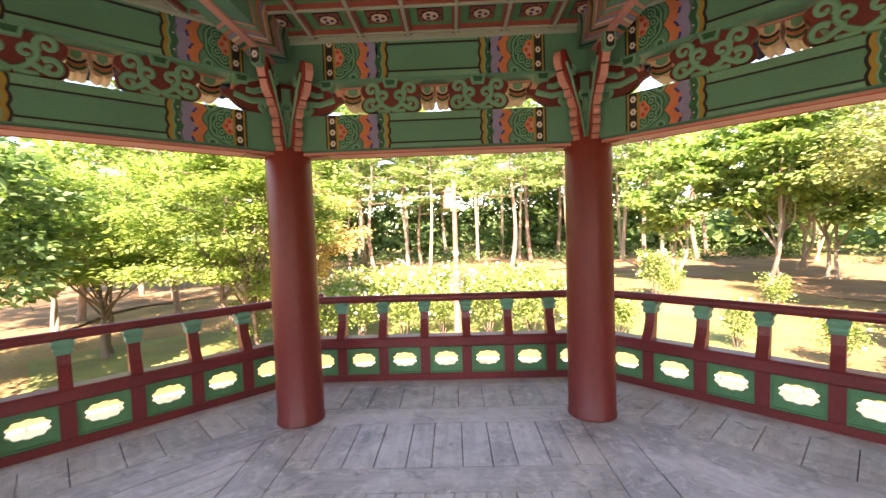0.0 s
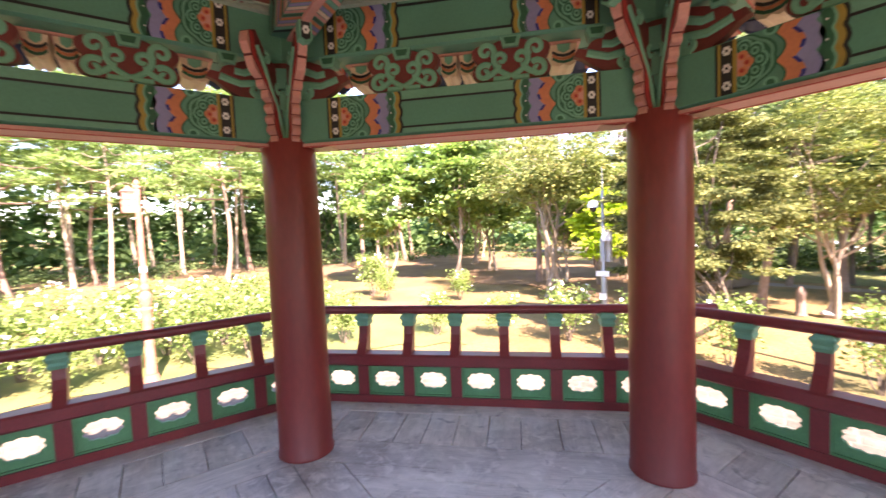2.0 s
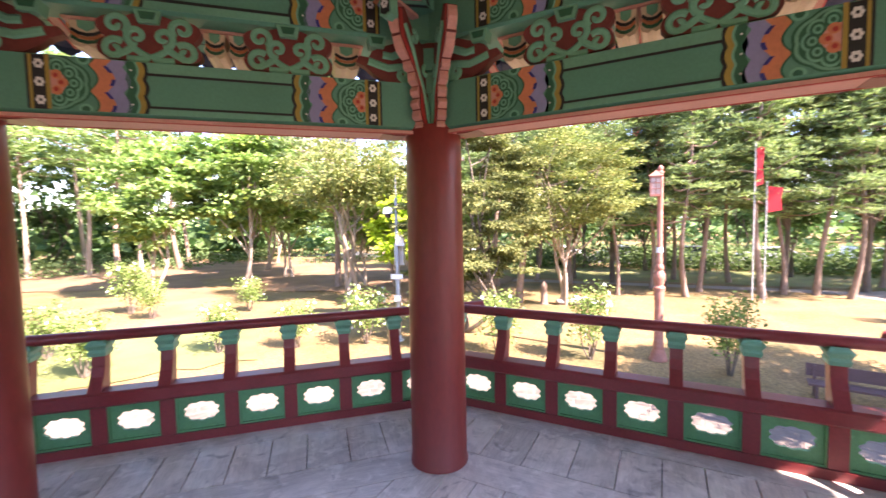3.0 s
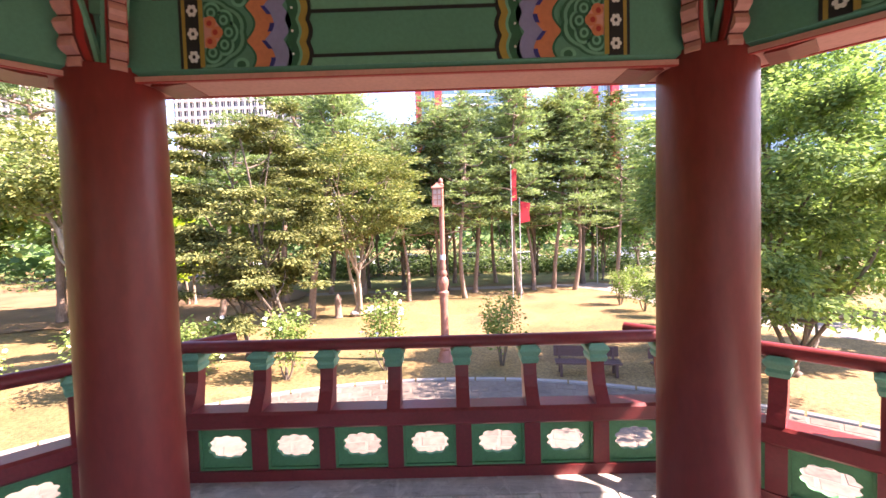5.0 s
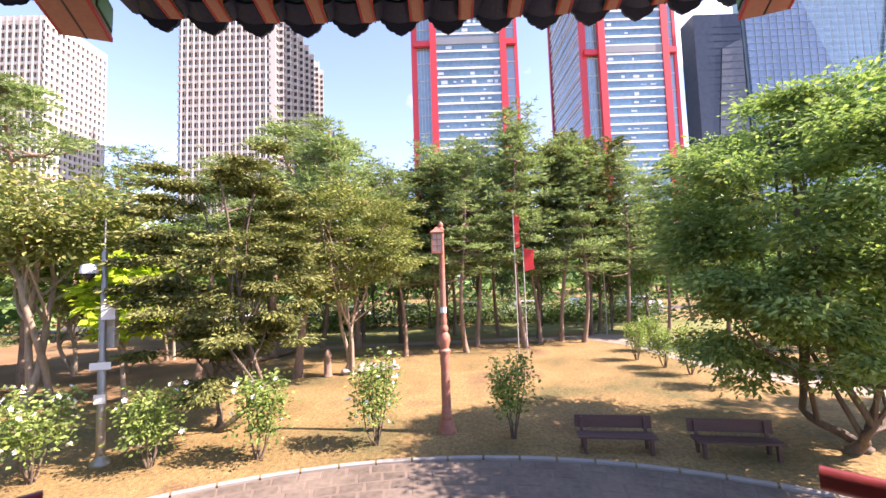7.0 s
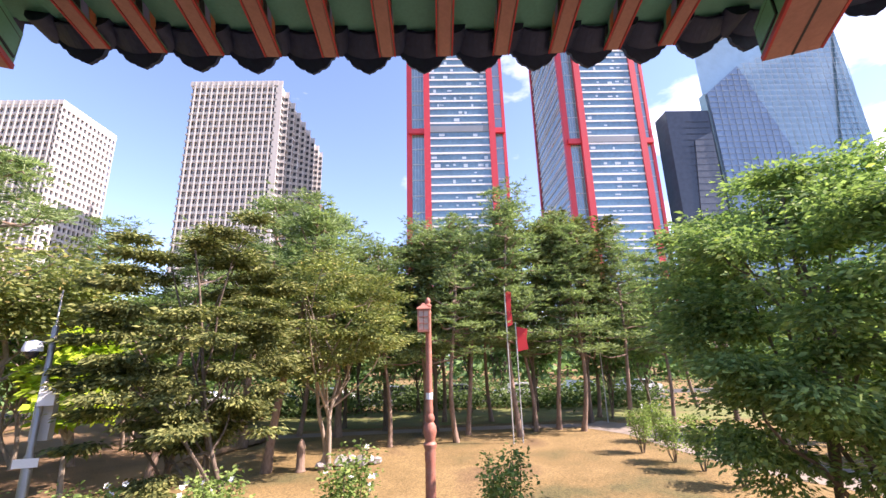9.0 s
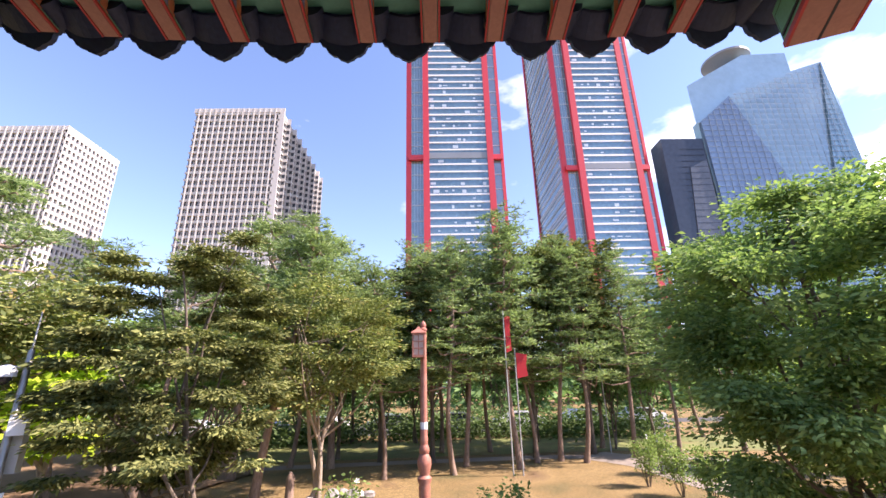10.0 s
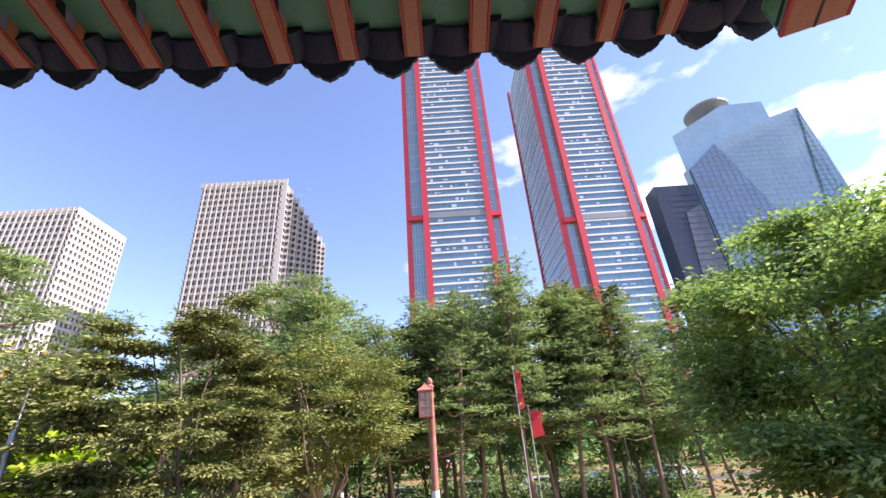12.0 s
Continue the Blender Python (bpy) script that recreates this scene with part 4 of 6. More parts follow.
LAWN = ground_material()
PAVING = surface("grey_paving_stone", (0.14, 0.112, 0.086), 0.8, 0.4, 0.8, 9, 0.3, per_object=0.09, stain=(0.215, 0.165, 0.12), stain_amount=0.85, stain_scale=0.7)
PAVING_ISLAND = surface("grey_paving_stone_joined", (0.14, 0.112, 0.086), 0.8, 0.4, 0.8, 9, 0.3, per_island=0.09, stain=(0.215, 0.165, 0.12), stain_amount=0.85, stain_scale=0.7)
JOINT = surface("sandy_joint", (0.165, 0.128, 0.10), 0.95, 0.2, 3, 50, 0.3)
KERB = surface("kerb_granite", (0.30, 0.28, 0.255), 0.8, 0.15, 3, 70, 0.2)
SAND_PATH = surface("pale_path", (0.27, 0.225, 0.18), 0.9, 0.15, 1, 30, 0.2)
SOIL = surface("needle_litter", (0.20, 0.12, 0.06), 0.95, 0.35, 0.5, 18, 0.5, stain=(0.25, 0.16, 0.08), stain_amount=0.7, stain_scale=0.25)
BARK = surface("grey_bark", (0.15, 0.115, 0.085), 0.9, 0.35, 4, 25, 0.9, stretch=(1, 1, 0.25))
PINE_BARK = surface("pine_bark", (0.27, 0.185, 0.135), 0.9, 0.4, 4, 22, 0.9, stretch=(1, 1, 0.3), stain=(0.12, 0.08, 0.06), stain_amount=0.6)
PALE_BARK = surface("pale_bark", (0.34, 0.27, 0.20), 0.9, 0.3, 4, 22, 0.7, stretch=(1, 1, 0.3))
L_ZELKOVA = leafage("zelkova_leaves", (0.040, 0.056, 0.022), (0.205, 0.212, 0.074), 0.22, (0.25, 0.23, 0.085), rough=0.5)
L_YELLOW = leafage("yellowing_leaves", (0.072, 0.096, 0.036), (0.245, 0.265, 0.085), 0.26, (0.32, 0.24, 0.085))
L_MAPLE = leafage("bright_maple_leaves", (0.095, 0.155, 0.049), (0.265, 0.335, 0.098), 0.45, (0.341, 0.380, 0.120))
L_BROAD = leafage("broad_green_leaves", (0.103, 0.175, 0.058), (0.265, 0.345, 0.121), 0.42, (0.335, 0.360, 0.092))
L_LIME = leafage("lime_leaves", (0.20, 0.30, 0.03), (0.42, 0.49, 0.05), 0.45)
L_DARK = leafage("dark_green_leaves", (0.056, 0.112, 0.047), (0.155, 0.24, 0.094), 0.34, (0.16, 0.225, 0.07))
L_LOCUST = leafage("locust_leaves", (0.088, 0.148, 0.056), (0.27, 0.345, 0.122), 0.40, (0.33, 0.38, 0.11), rough=0.6)
L_PINE = leafage("pine_needles", (0.080, 0.124, 0.060), (0.275, 0.335, 0.145), 0.36, rough=0.6)
# second pine colour for the northern trees, with sunlight put into it
L_PINE_SUN = leafage("sunlit_pine_needles", (0.099, 0.163, 0.057), (0.268, 0.367, 0.137), 0.35)
L_BUSH = leafage("bush_leaves", (0.085, 0.135, 0.042), (0.27, 0.35, 0.105), 0.38)
L_RUST = leafage("rusty_leaves", (0.24, 0.19, 0.075), (0.50, 0.40, 0.18), 0.35)
L_UNDER = leafage("undergrowth_leaves", (0.046, 0.080, 0.032), (0.139, 0.190, 0.075), 0.3)
PETAL = surface("white_petals", (0.82, 0.80, 0.76), 0.7, 0.05, 4, 30, 0.0)
IRON = surface("rust_red_iron", (0.38, 0.15, 0.10), 0.6, 0.25, 5, 40, 0.15, stain=(0.48, 0.28, 0.21), stain_amount=0.5, stain_scale=4)
STEEL = surface("brushed_steel", (0.36, 0.34, 0.31), 0.5, 0.1, 3, 60, 0.05, metal=0.9)
GREY_BOX = surface("grey_enclosure", (0.42, 0.43, 0.42), 0.5, 0.08, 3, 40, 0.05)
WHITE_BOX = surface("white_enclosure", (0.75, 0.76, 0.76), 0.45, 0.05, 3, 40, 0.03)
DARK_GLASS = surface("smoked_dome", (0.02, 0.02, 0.025), 0.1, 0.05, 3, 40, 0.0)
LANTERN = surface("lantern_glass", (0.55, 0.42, 0.33), 0.35, 0.15, 6, 40, 0.05)
BENCH = surface("brown_bench_timber", (0.105, 0.055, 0.048), 0.6, 0.25, 2, 30, 0.2, stretch=(0.5, 6, 6))
ROCK = surface("grey_rock", (0.30, 0.28, 0.26), 0.9, 0.35, 2.5, 20, 0.8)
RED_CLOTH = surface("red_banner_cloth", (0.62, 0.03, 0.035), 0.7, 0.1, 2, 20, 0.05)

# ---- ground ----
rng = np.random.default_rng(11)
b = Build()
rs = [0, 6, 11.5, 13, 16, 20, 25, 32, 40, 52, 70, 100, 180, 400, 1000, 2600]
n = 72


def rise(x, y):
    """The lawn: a low swell beyond the plaza in the north and north-west, level elsewhere."""
    d = math.hypot(x, y)
    return 0.0 if d < 12.5 else 0.10 * math.sin(x * 0.13 + 1) * math.sin(y * 0.11) * min(1, (d - 12.5) / 6) * (d < 90)


for i, r in enumerate(rs):
    for k in range(n if r else 1):
        x, y = r * math.sin(TAU * k / n), r * math.cos(TAU * k / n)
        b.v.append((x, y, GROUND - 0.02 + rise(x, y)))
for k in range(n):
    b.f.append((0, 1 + k, 1 + (k + 1) % n))
for i in range(1, len(rs) - 1):
    o = 1 + (i - 1) * n
    for k in range(n):
        b.f.append((o + k, o + n + k, o + n + (k + 1) % n, o + (k + 1) % n))
b.m = [0] * len(b.f)
tagged(part("ground", b, LAWN, smooth=True), "dry yellow lawn with worn patches", "ground", kind="structure")

PLAZA = 11.35
b = Build().lathe([(PLAZA - 0.16, GROUND - 0.02), (PLAZA - 0.16, GROUND + 0.010)], 96)
plaza = tagged(part("pavement", b, JOINT), "round grey stone-paved plaza round the pavilion", "pavement", kind="structure")
b = Build()
for k in range(96):
    a0, a1 = TAU * (k + 0.03) / 96, TAU * (k + 0.97) / 96
    ring = [(PLAZA - 0.15, GROUND - 0.02), (PLAZA - 0.15, GROUND + 0.045), (PLAZA - 0.135, GROUND + 0.06), (PLAZA - 0.045, GROUND + 0.06), (PLAZA - 0.03, GROUND + 0.045), (PLAZA - 0.03, GROUND - 0.05)]
    v = [(r * math.sin(a), r * math.cos(a), z) for a in (a0, a1) for r, z in ring]
    b.add(v, [(i, i + 1, i + 7, i + 6) for i in range(5)] + [(0, 1, 2, 3, 4, 5), (11, 10, 9, 8, 7, 6)])
tagged(part("kerb", b, KERB), "pale granite kerb round the plaza", "kerb", kind="structure")
# a pale path that leaves the lawn to the south-east, and a worn one to the north-east
def ribbon(name, path, width, mat, label, z=0.012):
    b = Build()
    left, right = [], []
    for i, p in enumerate(path):
        p = Vector(p)
        d = (Vector(path[min(i + 1, len(path) - 1)]) - Vector(path[max(i - 1, 0)])).normalized()
        s = Vector((-d.y, d.x))
        for side, out in ((1, left), (-1, right)):
            q = p + s * side * width / 2 * random.uniform(0.88, 1.12)
            out.append((q.x, q.y, GROUND - 0.02 + rise(q.x, q.y) + z))
    for i in range(len(path) - 1):
        b.add([left[i], left[i + 1], right[i + 1], right[i]], [(0, 1, 2, 3)])
    return tagged(part(name, b, mat), label, "path", kind="structure")


ribbon("path_south", [(27.5, -8.4), (24.5, -10.2), (21, -10.9), (18, -11.6), (15.5, -13.0), (13.5, -15.5), (12.5, -19)], 2.6, SAND_PATH, "pale sandy footpath across the lawn")
ribbon("path_north", [(7, 12.2), (10, 17), (14, 23), (18, 31), (22, 42), (26, 60)], 2.6, SOIL, "worn reddish earth path into the wood")
GRASS = surface("green_grass", (0.15, 0.17, 0.048), 0.95, 0.4, 0.8, 30, 0.6, stain=(0.24, 0.165, 0.07), stain_amount=0.55, stain_scale=0.5)
tagged(ribbon("lawn_strip", [(15.6 * math.sin(radians(a)), 15.6 * math.cos(radians(a))) for a in range(-48, 40, 3)], 5.2, GRASS, "", 0.03), "greener grass strip among the bushes north of the plaza", "lawn", kind="structure")
ribbon("path_east", [(27.2, 16), (27.0, 9), (27.3, 2), (27.2, -5), (26.6, -10), (25.0, -14)], 1.1, SAND_PATH, "pale narrow footpath behind the pines")
tagged(ribbon("grass_strip", [(31.5, 26), (32.0, 12), (32.2, 0), (31.8, -10), (30.5, -20)], 7.4, GRASS, "", 0.02), "sunlit green grass strip behind the pines", "lawn", kind="structure")
ASPHALT = surface("worn_asphalt", (0.07, 0.068, 0.066), 0.85, 0.25, 0.8, 25, 0.3)
ribbon("road", [(43.5, 40), (44.0, 15), (44.0, -10), (43.0, -40)], 9.0, ASPHALT, "grey asphalt car park beyond the wood", 0.03)
b = Build()      # needle litter under the pines in the north and east
for x0, y0, rx, ry, a in ((-6, 46, 34, 14, 0), (24, 38, 14, 12, 0.4), (-26, 24, 12, 16, 0), (27, 18, 11, 9, 0)):
    pts = []
    for i in range(40):
        t = TAU * i / 40
        q = 1 + 0.18 * math.sin(3 * t + x0) + 0.1 * math.sin(7 * t)
        x, y = x0 + rx * q * math.cos(t), y0 + ry * q * math.sin(t)
        pts.append((x, y, GROUND + 0.012))
    b.add(pts + [(x0, y0, GROUND + 0.14)], [(i, (i + 1) % 40, 40) for i in range(40)])
tagged(part("woodland_floor", b, SOIL), "brown needle litter under the wood", "ground", kind="structure")


# ---- trees ----
def leaves(name, c, size, mat, aspect=0.45, up=0.6, droop=0.25, jitter=0.4, seed=0, out=None):
    """One mesh of many small leaves at the places c: folded diamonds, mostly facing up, tips drooping."""
    r = np.random.default_rng(seed)
    n = len(c)
    d = r.normal(size=(n, 3))
    if out is not None:
        d += out
    d[:, 2] = d[:, 2] * 0.4 - droop
    d /= np.linalg.norm(d, axis=1)[:, None]
    nrm = r.normal(size=(n, 3)) * (1 - up)
    nrm[:, 2] += up
    side = np.cross(d, nrm)
    side /= np.linalg.norm(side, axis=1)[:, None] + 1e-9
    nrm = np.cross(side, d)
    s = size * (1 + jitter * r.uniform(-1, 1, n))[:, None]
    tip = c + d * s
    mid = c + d * s * 0.45
    lf, rt = mid + side * s * aspect / 2 + nrm * s * 0.06, mid - side * s * aspect / 2 + nrm * s * 0.06
    v = np.stack([c, lf, tip, rt], 1).reshape(-1, 3)
    me = bpy.data.meshes.new(name)
    me.vertices.add(4 * n)
    me.vertices.foreach_set("co", v.astype(np.float32).ravel())
    me.loops.add(4 * n)
    me.loops.foreach_set("vertex_index", np.arange(4 * n, dtype=np.int32))
    me.polygons.add(n)
    me.polygons.foreach_set("loop_start", np.arange(0, 4 * n, 4, dtype=np.int32))
    me.update(calc_edges=True)
    me.validate()
    me.materials.append(mat)
    return me


def bent(p0, p1, bend, n, r):
    """A path from p0 to p1 with a soft random sway."""
    p0, p1 = np.array(p0, float), np.array(p1, float)
    t = np.linspace(0, 1, n)[:, None]
    off = r.normal(size=3) * bend
    off2 = r.normal(size=3) * bend * 0.6
    return p0 + (p1 - p0) * t + np.sin(np.pi * t) * off + np.sin(2 * np.pi * t) * off2


def broadleaf(name, label, mat, bark, height, spread, crown_base, trunk_r, count, size, seed, clumps=60, flat=0.55, stems=1, aspect=0.45, lean=(0, 0), droop=0.25, up=0.6, group="", tight=0.43):
    """A broad-leaved tree: trunk, limbs to the clumps, and a crown of uneven leaf clumps with gaps."""
    r = np.random.default_rng(seed)
    t = thing(name, label, "tree", group=group)
    mid = np.array([lean[0], lean[1], (height + crown_base) / 2])
    semi = np.array([spread, spread, (height - crown_base) / 2])
    dirs = r.normal(size=(clumps, 3))
    dirs /= np.linalg.norm(dirs, axis=1)[:, None]
    rad = r.uniform(0.45, 1.0, clumps) ** 0.6
    cen = mid + dirs * rad[:, None] * semi * 0.86 * (1 + 0.12 * r.normal(size=(clumps, 1)))
    cen[:, 2] = np.maximum(cen[:, 2], max(crown_base, 0.35) + 0.15)
    if crown_base < 0.5:      # low boughs stay close to the trunk
        cen[:, :2] *= np.minimum(1.0, 0.42 + 0.2 * cen[:, 2:3])
    b = Build()
    limb_at = []
    for s in range(stems):
        foot = np.array([0, 0, 0]) if stems == 1 else np.array([r.normal() * trunk_r * 1.2, r.normal() * trunk_r * 1.2, 0])
        fork = np.array([lean[0] * 0.4 + r.normal() * spread * 0.12 * (stems > 1), lean[1] * 0.4 + r.normal() * spread * 0.12 * (stems > 1), max(crown_base, 0.5) * 0.85 + 0.25])
        crown = mid + np.array([r.normal() * spread * 0.2, r.normal() * spread * 0.2, semi[2] * 0.55])
        k = 1.0 if stems == 1 else 0.65
        p = np.vstack([bent(foot, fork, trunk_r * 0.5, 7, r), bent(fork, crown, spread * 0.06, 7, r)[1:]])
        rr = np.linspace(1, 0.25, len(p)) * trunk_r * k
        rr[0] *= 1.35
        b.tube(p.tolist(), rr.tolist(), 9)
        limb_at += [(q, w) for q, w in zip(p[4:], rr[4:])]
    for j in r.choice(clumps, min(clumps, 26), replace=False):
        q, w = limb_at[r.integers(len(limb_at))]
        if cen[j][2] > q[2] - 0.4:
            p = bent(q, cen[j], spread * 0.05, 6, r)
            b.tube(p.tolist(), (np.linspace(0.6, 0.12, 6) * w + 0.006).tolist(), 6)
    part("trunk", b, bark, t, smooth=True)
    per = r.dirichlet(np.ones(clumps) * 4) * count
    pts, outs = [], []
    csize = spread * 2.1 / math.sqrt(clumps)
    for j in range(clumps):
        k = max(4, int(per[j]))
        o = r.normal(size=(k, 3)) * csize * np.array([1, 1, flat]) * tight
        pts.append(cen[j] + o)
        outs.append(o / (csize * 0.5) + dirs[j] * 0.8)
    part_crown = new("crown", leaves("crown", np.vstack(pts), size, mat, aspect, up, droop, seed=seed, out=np.vstack(outs)))
    part_crown.parent = t
    return t


def pine(name, label, mat, height, spread, crown_base, trunk_r, count, size, seed, pads=16, lean=(0, 0), bark=None, group=""):
    """A pine: a bare, slightly crooked trunk and flat pads of needles on bent boughs."""
    r = np.random.default_rng(seed)
    t = thing(name, label, "tree", group=group)
    b = Build()
    p = bent((0, 0, 0), (lean[0], lean[1], height * 0.96), height * 0.018, 14, r)
    rr = np.linspace(1, 0.16, 14) * trunk_r
    rr[0] *= 1.3
    b.tube(p.tolist(), rr.tolist(), 9)
    pts, outs = [], []
    tufts = max(4, count // (pads * 3 * 7))
    for j in range(pads):
        h = crown_base + (height - crown_base) * (j + r.uniform(0, 1)) / pads
        i = min(12, int(h / height / 0.96 * 13))
        q = p[i] + (p[i + 1] - p[i]) * (h / height / 0.96 * 13 - i)
        a = j * 2.4 + r.uniform(-0.5, 0.5)
        f = (h - crown_base) / (height - crown_base)
        reach = spread * (1.05 - 0.72 * f ** 1.4) * r.uniform(0.5, 1.0)
        c = q + np.array([math.cos(a) * reach, math.sin(a) * reach, r.uniform(0.0, 0.45)])
        bough = bent(q, c, 0.20, 6, r)
        b.tube(bough.tolist(), (np.linspace(0.32, 0.07, 6) * trunk_r + 0.008).tolist(), 6)
        for along in (1.0, 0.78, 0.52):      # flat pads of tufts along the outer half of each bough
            mid = q + (c - q) * along + np.array([r.normal() * 0.18, r.normal() * 0.18, 0.08])
            rad = (0.30 + 0.10 * spread) * r.uniform(0.65, 1.15) * (1.15 - 0.35 * along)
            t0 = mid + r.normal(size=(tufts, 3)) * np.array([rad, rad, 0.09 + 0.05 * rad])
            k = 7
            d = r.normal(size=(tufts, k, 3)) * np.array([1.0, 1.0, 0.55]) + np.array([0, 0, 0.55]) + (t0 - mid)[:, None, :] * 0.9
            pts.append(np.repeat(t0, k, 0))
            outs.append(d.reshape(-1, 3) * 4)
    part("trunk", b, bark or PINE_BARK, t, smooth=True)
    ob = new("crown", leaves("crown", np.vstack(pts), size, mat, 0.17, 0.45, -0.4, seed=seed, out=np.vstack(outs)))
    ob.parent = t
    return t


def put(ob, x, y, turn=0.0, k=1.0):
    ob.matrix_world = pose(x, y, GROUND - 0.03 + rise(x, y), 0, 0, turn) @ Matrix.Scale(k, 4)
    return ob


def again(ob, x, y, turn, k=1.0):
    c = copy_thing(ob, pose(x, y, GROUND - 0.03 + rise(x, y), 0, 0, turn))
    c.scale = (k, k, k)
    return c


# trees that stand near the plaza
put(broadleaf("zelkova_tree", "dense dull-green zelkova tree with short dark stems on the lawn", L_ZELKOVA, BARK, 7.9, 2.8, 1.0, 0.13, 76000, 0.125, 1, 140, 0.24, stems=2, aspect=0.40, lean=(0, -0.35), droop=0.5, tight=0.40), 13.5, 6.0)
put(broadleaf("yellowing_tree", "tree with yellowing olive leaves behind the street lamp", L_YELLOW, PALE_BARK, 8.4, 3.7, 2.6, 0.15, 32000, 0.15, 2, 110, 0.28, stems=3, aspect=0.4), 19.6, 4.0)
put(broadleaf("locust_tree", "large deep green tree with hanging leaf sprays beside the benches", L_LOCUST, BARK, 8.5, 3.4, 0.5, 0.17, 96000, 0.128, 3, 190, 0.40, stems=2, aspect=0.45, droop=0.5, tight=0.56, lean=(0.2, 0.3)), 10.9, -8.3)
put(broadleaf("maple_tree", "bright yellow-green maple with layered leaves", L_MAPLE, BARK, 6.9, 3.3, 1.75, 0.15, 50000, 0.125, 4, 100, 0.30, stems=2, aspect=0.6, droop=0.15, up=0.75, tight=0.52), -6.4, 11.9)
put(broadleaf("maple_tree", "green maple with layered leaves and a forked trunk", L_BROAD, BARK, 6.6, 3.2, 1.8, 0.15, 40000, 0.13, 5, 90, 0.30, stems=2, aspect=0.6, droop=0.15, up=0.75, tight=0.52), -11.3, 12.6)
# the darker leaf colour stands in for shade on this maple
put(broadleaf("maple_tree", "green maple with layered leaves in a shade-darkened colour", L_DARK, BARK, 6.4, 3.0, 1.7, 0.16, 28000, 0.145, 6, 80, 0.30, stems=2, aspect=0.6, droop=0.15, up=0.75, tight=0.52), -14.5, 8.0)
put(broadleaf("rusty_tree", "tree with rust-yellow autumn leaves at the edge of the lawn", L_RUST, BARK, 7.6, 2.8, 0.9, 0.14, 16000, 0.18, 7, 60, 0.5, stems=2, aspect=0.6), -7.6, 23.0)
paulownia = put(broadleaf("paulownia_tree", "broad-leaved tree with large light green leaves and a pale forked trunk", L_BROAD, PALE_BARK, 10.5, 3.7, 3.3, 0.20, 9500, 0.34, 8, 80, 0.4, stems=2, aspect=0.8, droop=0.3, up=0.7, group="light green trees in the north-east"), 17.4, 22.7)
again(paulownia, 13.4, 25.0, 70, 0.85)
again(paulownia, 22.4, 24.5, 150, 0.95)
again(paulownia, 20.9, 16.4, 220, 0.70)
again(paulownia, 25.0, 30.0, 20, 1.1)
again(paulownia, 23.6, 14.0, 300, 0.70)
put(broadleaf("lime_tree", "young tree with luminous lime-yellow leaves", L_LIME, PALE_BARK, 4.9, 1.25, 2.1, 0.08, 2600, 0.24, 9, 20, 0.5, aspect=0.8), 16.6, 10.8)
put(broadleaf("crooked_tree", "tree with bare crooked grey limbs under a thin yellow crown", L_YELLOW, PALE_BARK, 7.9, 3.6, 4.6, 0.19, 13000, 0.19, 10, 50, 0.4, stems=3, aspect=0.5), 16.4, 13.6)

# pines and young trees at the far side of the east lawn
pine_a = put(pine("pine_tree", "tall pine with a bare reddish trunk and dark needle pads", L_PINE, 12.2, 2.3, 4.6, 0.15, 11500, 0.27, 21, 34, group="pines of the wood"), 24.4, -4.14)
pine_b = put(pine("pine_tree", "slim crooked pine with layered needle pads", L_PINE, 11.4, 2.5, 4.4, 0.135, 11500, 0.27, 22, 30, lean=(0.5, -0.6), group="pines of the wood"), 26.0, -6.45)
pine_c = put(pine("pine_tree", "broad pine with flat needle pads coloured as sunlit", L_PINE_SUN, 12.2, 3.6, 5.4, 0.17, 5900, 0.41, 23, 18, lean=(-0.4, 0.5), group="pines of the wood"), -3.2, 42.0)
pine_d = put(pine("pine_tree", "tall pine with needle pads coloured as sunlit on a pale trunk", L_PINE_SUN, 13.5, 3.1, 6.8, 0.16, 5900, 0.41, 24, 18, bark=PALE_BARK, group="pines of the wood"), 2.6, 47.0)
pine_e = put(pine("pine_tree", "broad old pine with dark layered needle pads and an open top", L_PINE, 12.4, 3.4, 6.0, 0.19, 11000, 0.29, 27, 20, lean=(0.2, -0.8), group="pines of the wood"), 24.3, 8.96)
lean_pine = put(pine("pine_tree", "leaning pine with a bare reddish trunk", L_PINE, 10.0, 2.3, 5.6, 0.17, 12000, 0.26, 25, 20, lean=(0.4, -1.3), group="pines of the wood"), 19.47, 6.0)
broad_a = put(broadleaf("woodland_tree", "slender broad-leaved tree of the wood with olive leaves", L_ZELKOVA, BARK, 11.6, 2.2, 4.4, 0.13, 7600, 0.27, 31, 60, 0.6, aspect=0.45, group="trees of the wood"), 26.9, -0.1)
broad_b = put(broadleaf("woodland_tree", "dark broad-leaved tree of the wood", L_DARK, BARK, 9.5, 2.6, 2.4, 0.12, 5000, 0.35, 32, 60, 0.6, aspect=0.45, stems=2, group="trees of the wood"), 27.5, 2.6)
broad_c = put(broadleaf("woodland_tree", "sunlit broad-leaved tree of the wood", L_BROAD, PALE_BARK, 9.0, 3.0, 2.8, 0.14, 5600, 0.35, 33, 60, 0.5, aspect=0.5, stems=2, group="trees of the wood"), 30.0, 12.0)
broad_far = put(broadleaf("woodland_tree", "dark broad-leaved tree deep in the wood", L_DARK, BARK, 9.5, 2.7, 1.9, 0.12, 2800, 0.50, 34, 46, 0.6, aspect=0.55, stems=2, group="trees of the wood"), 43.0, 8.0)
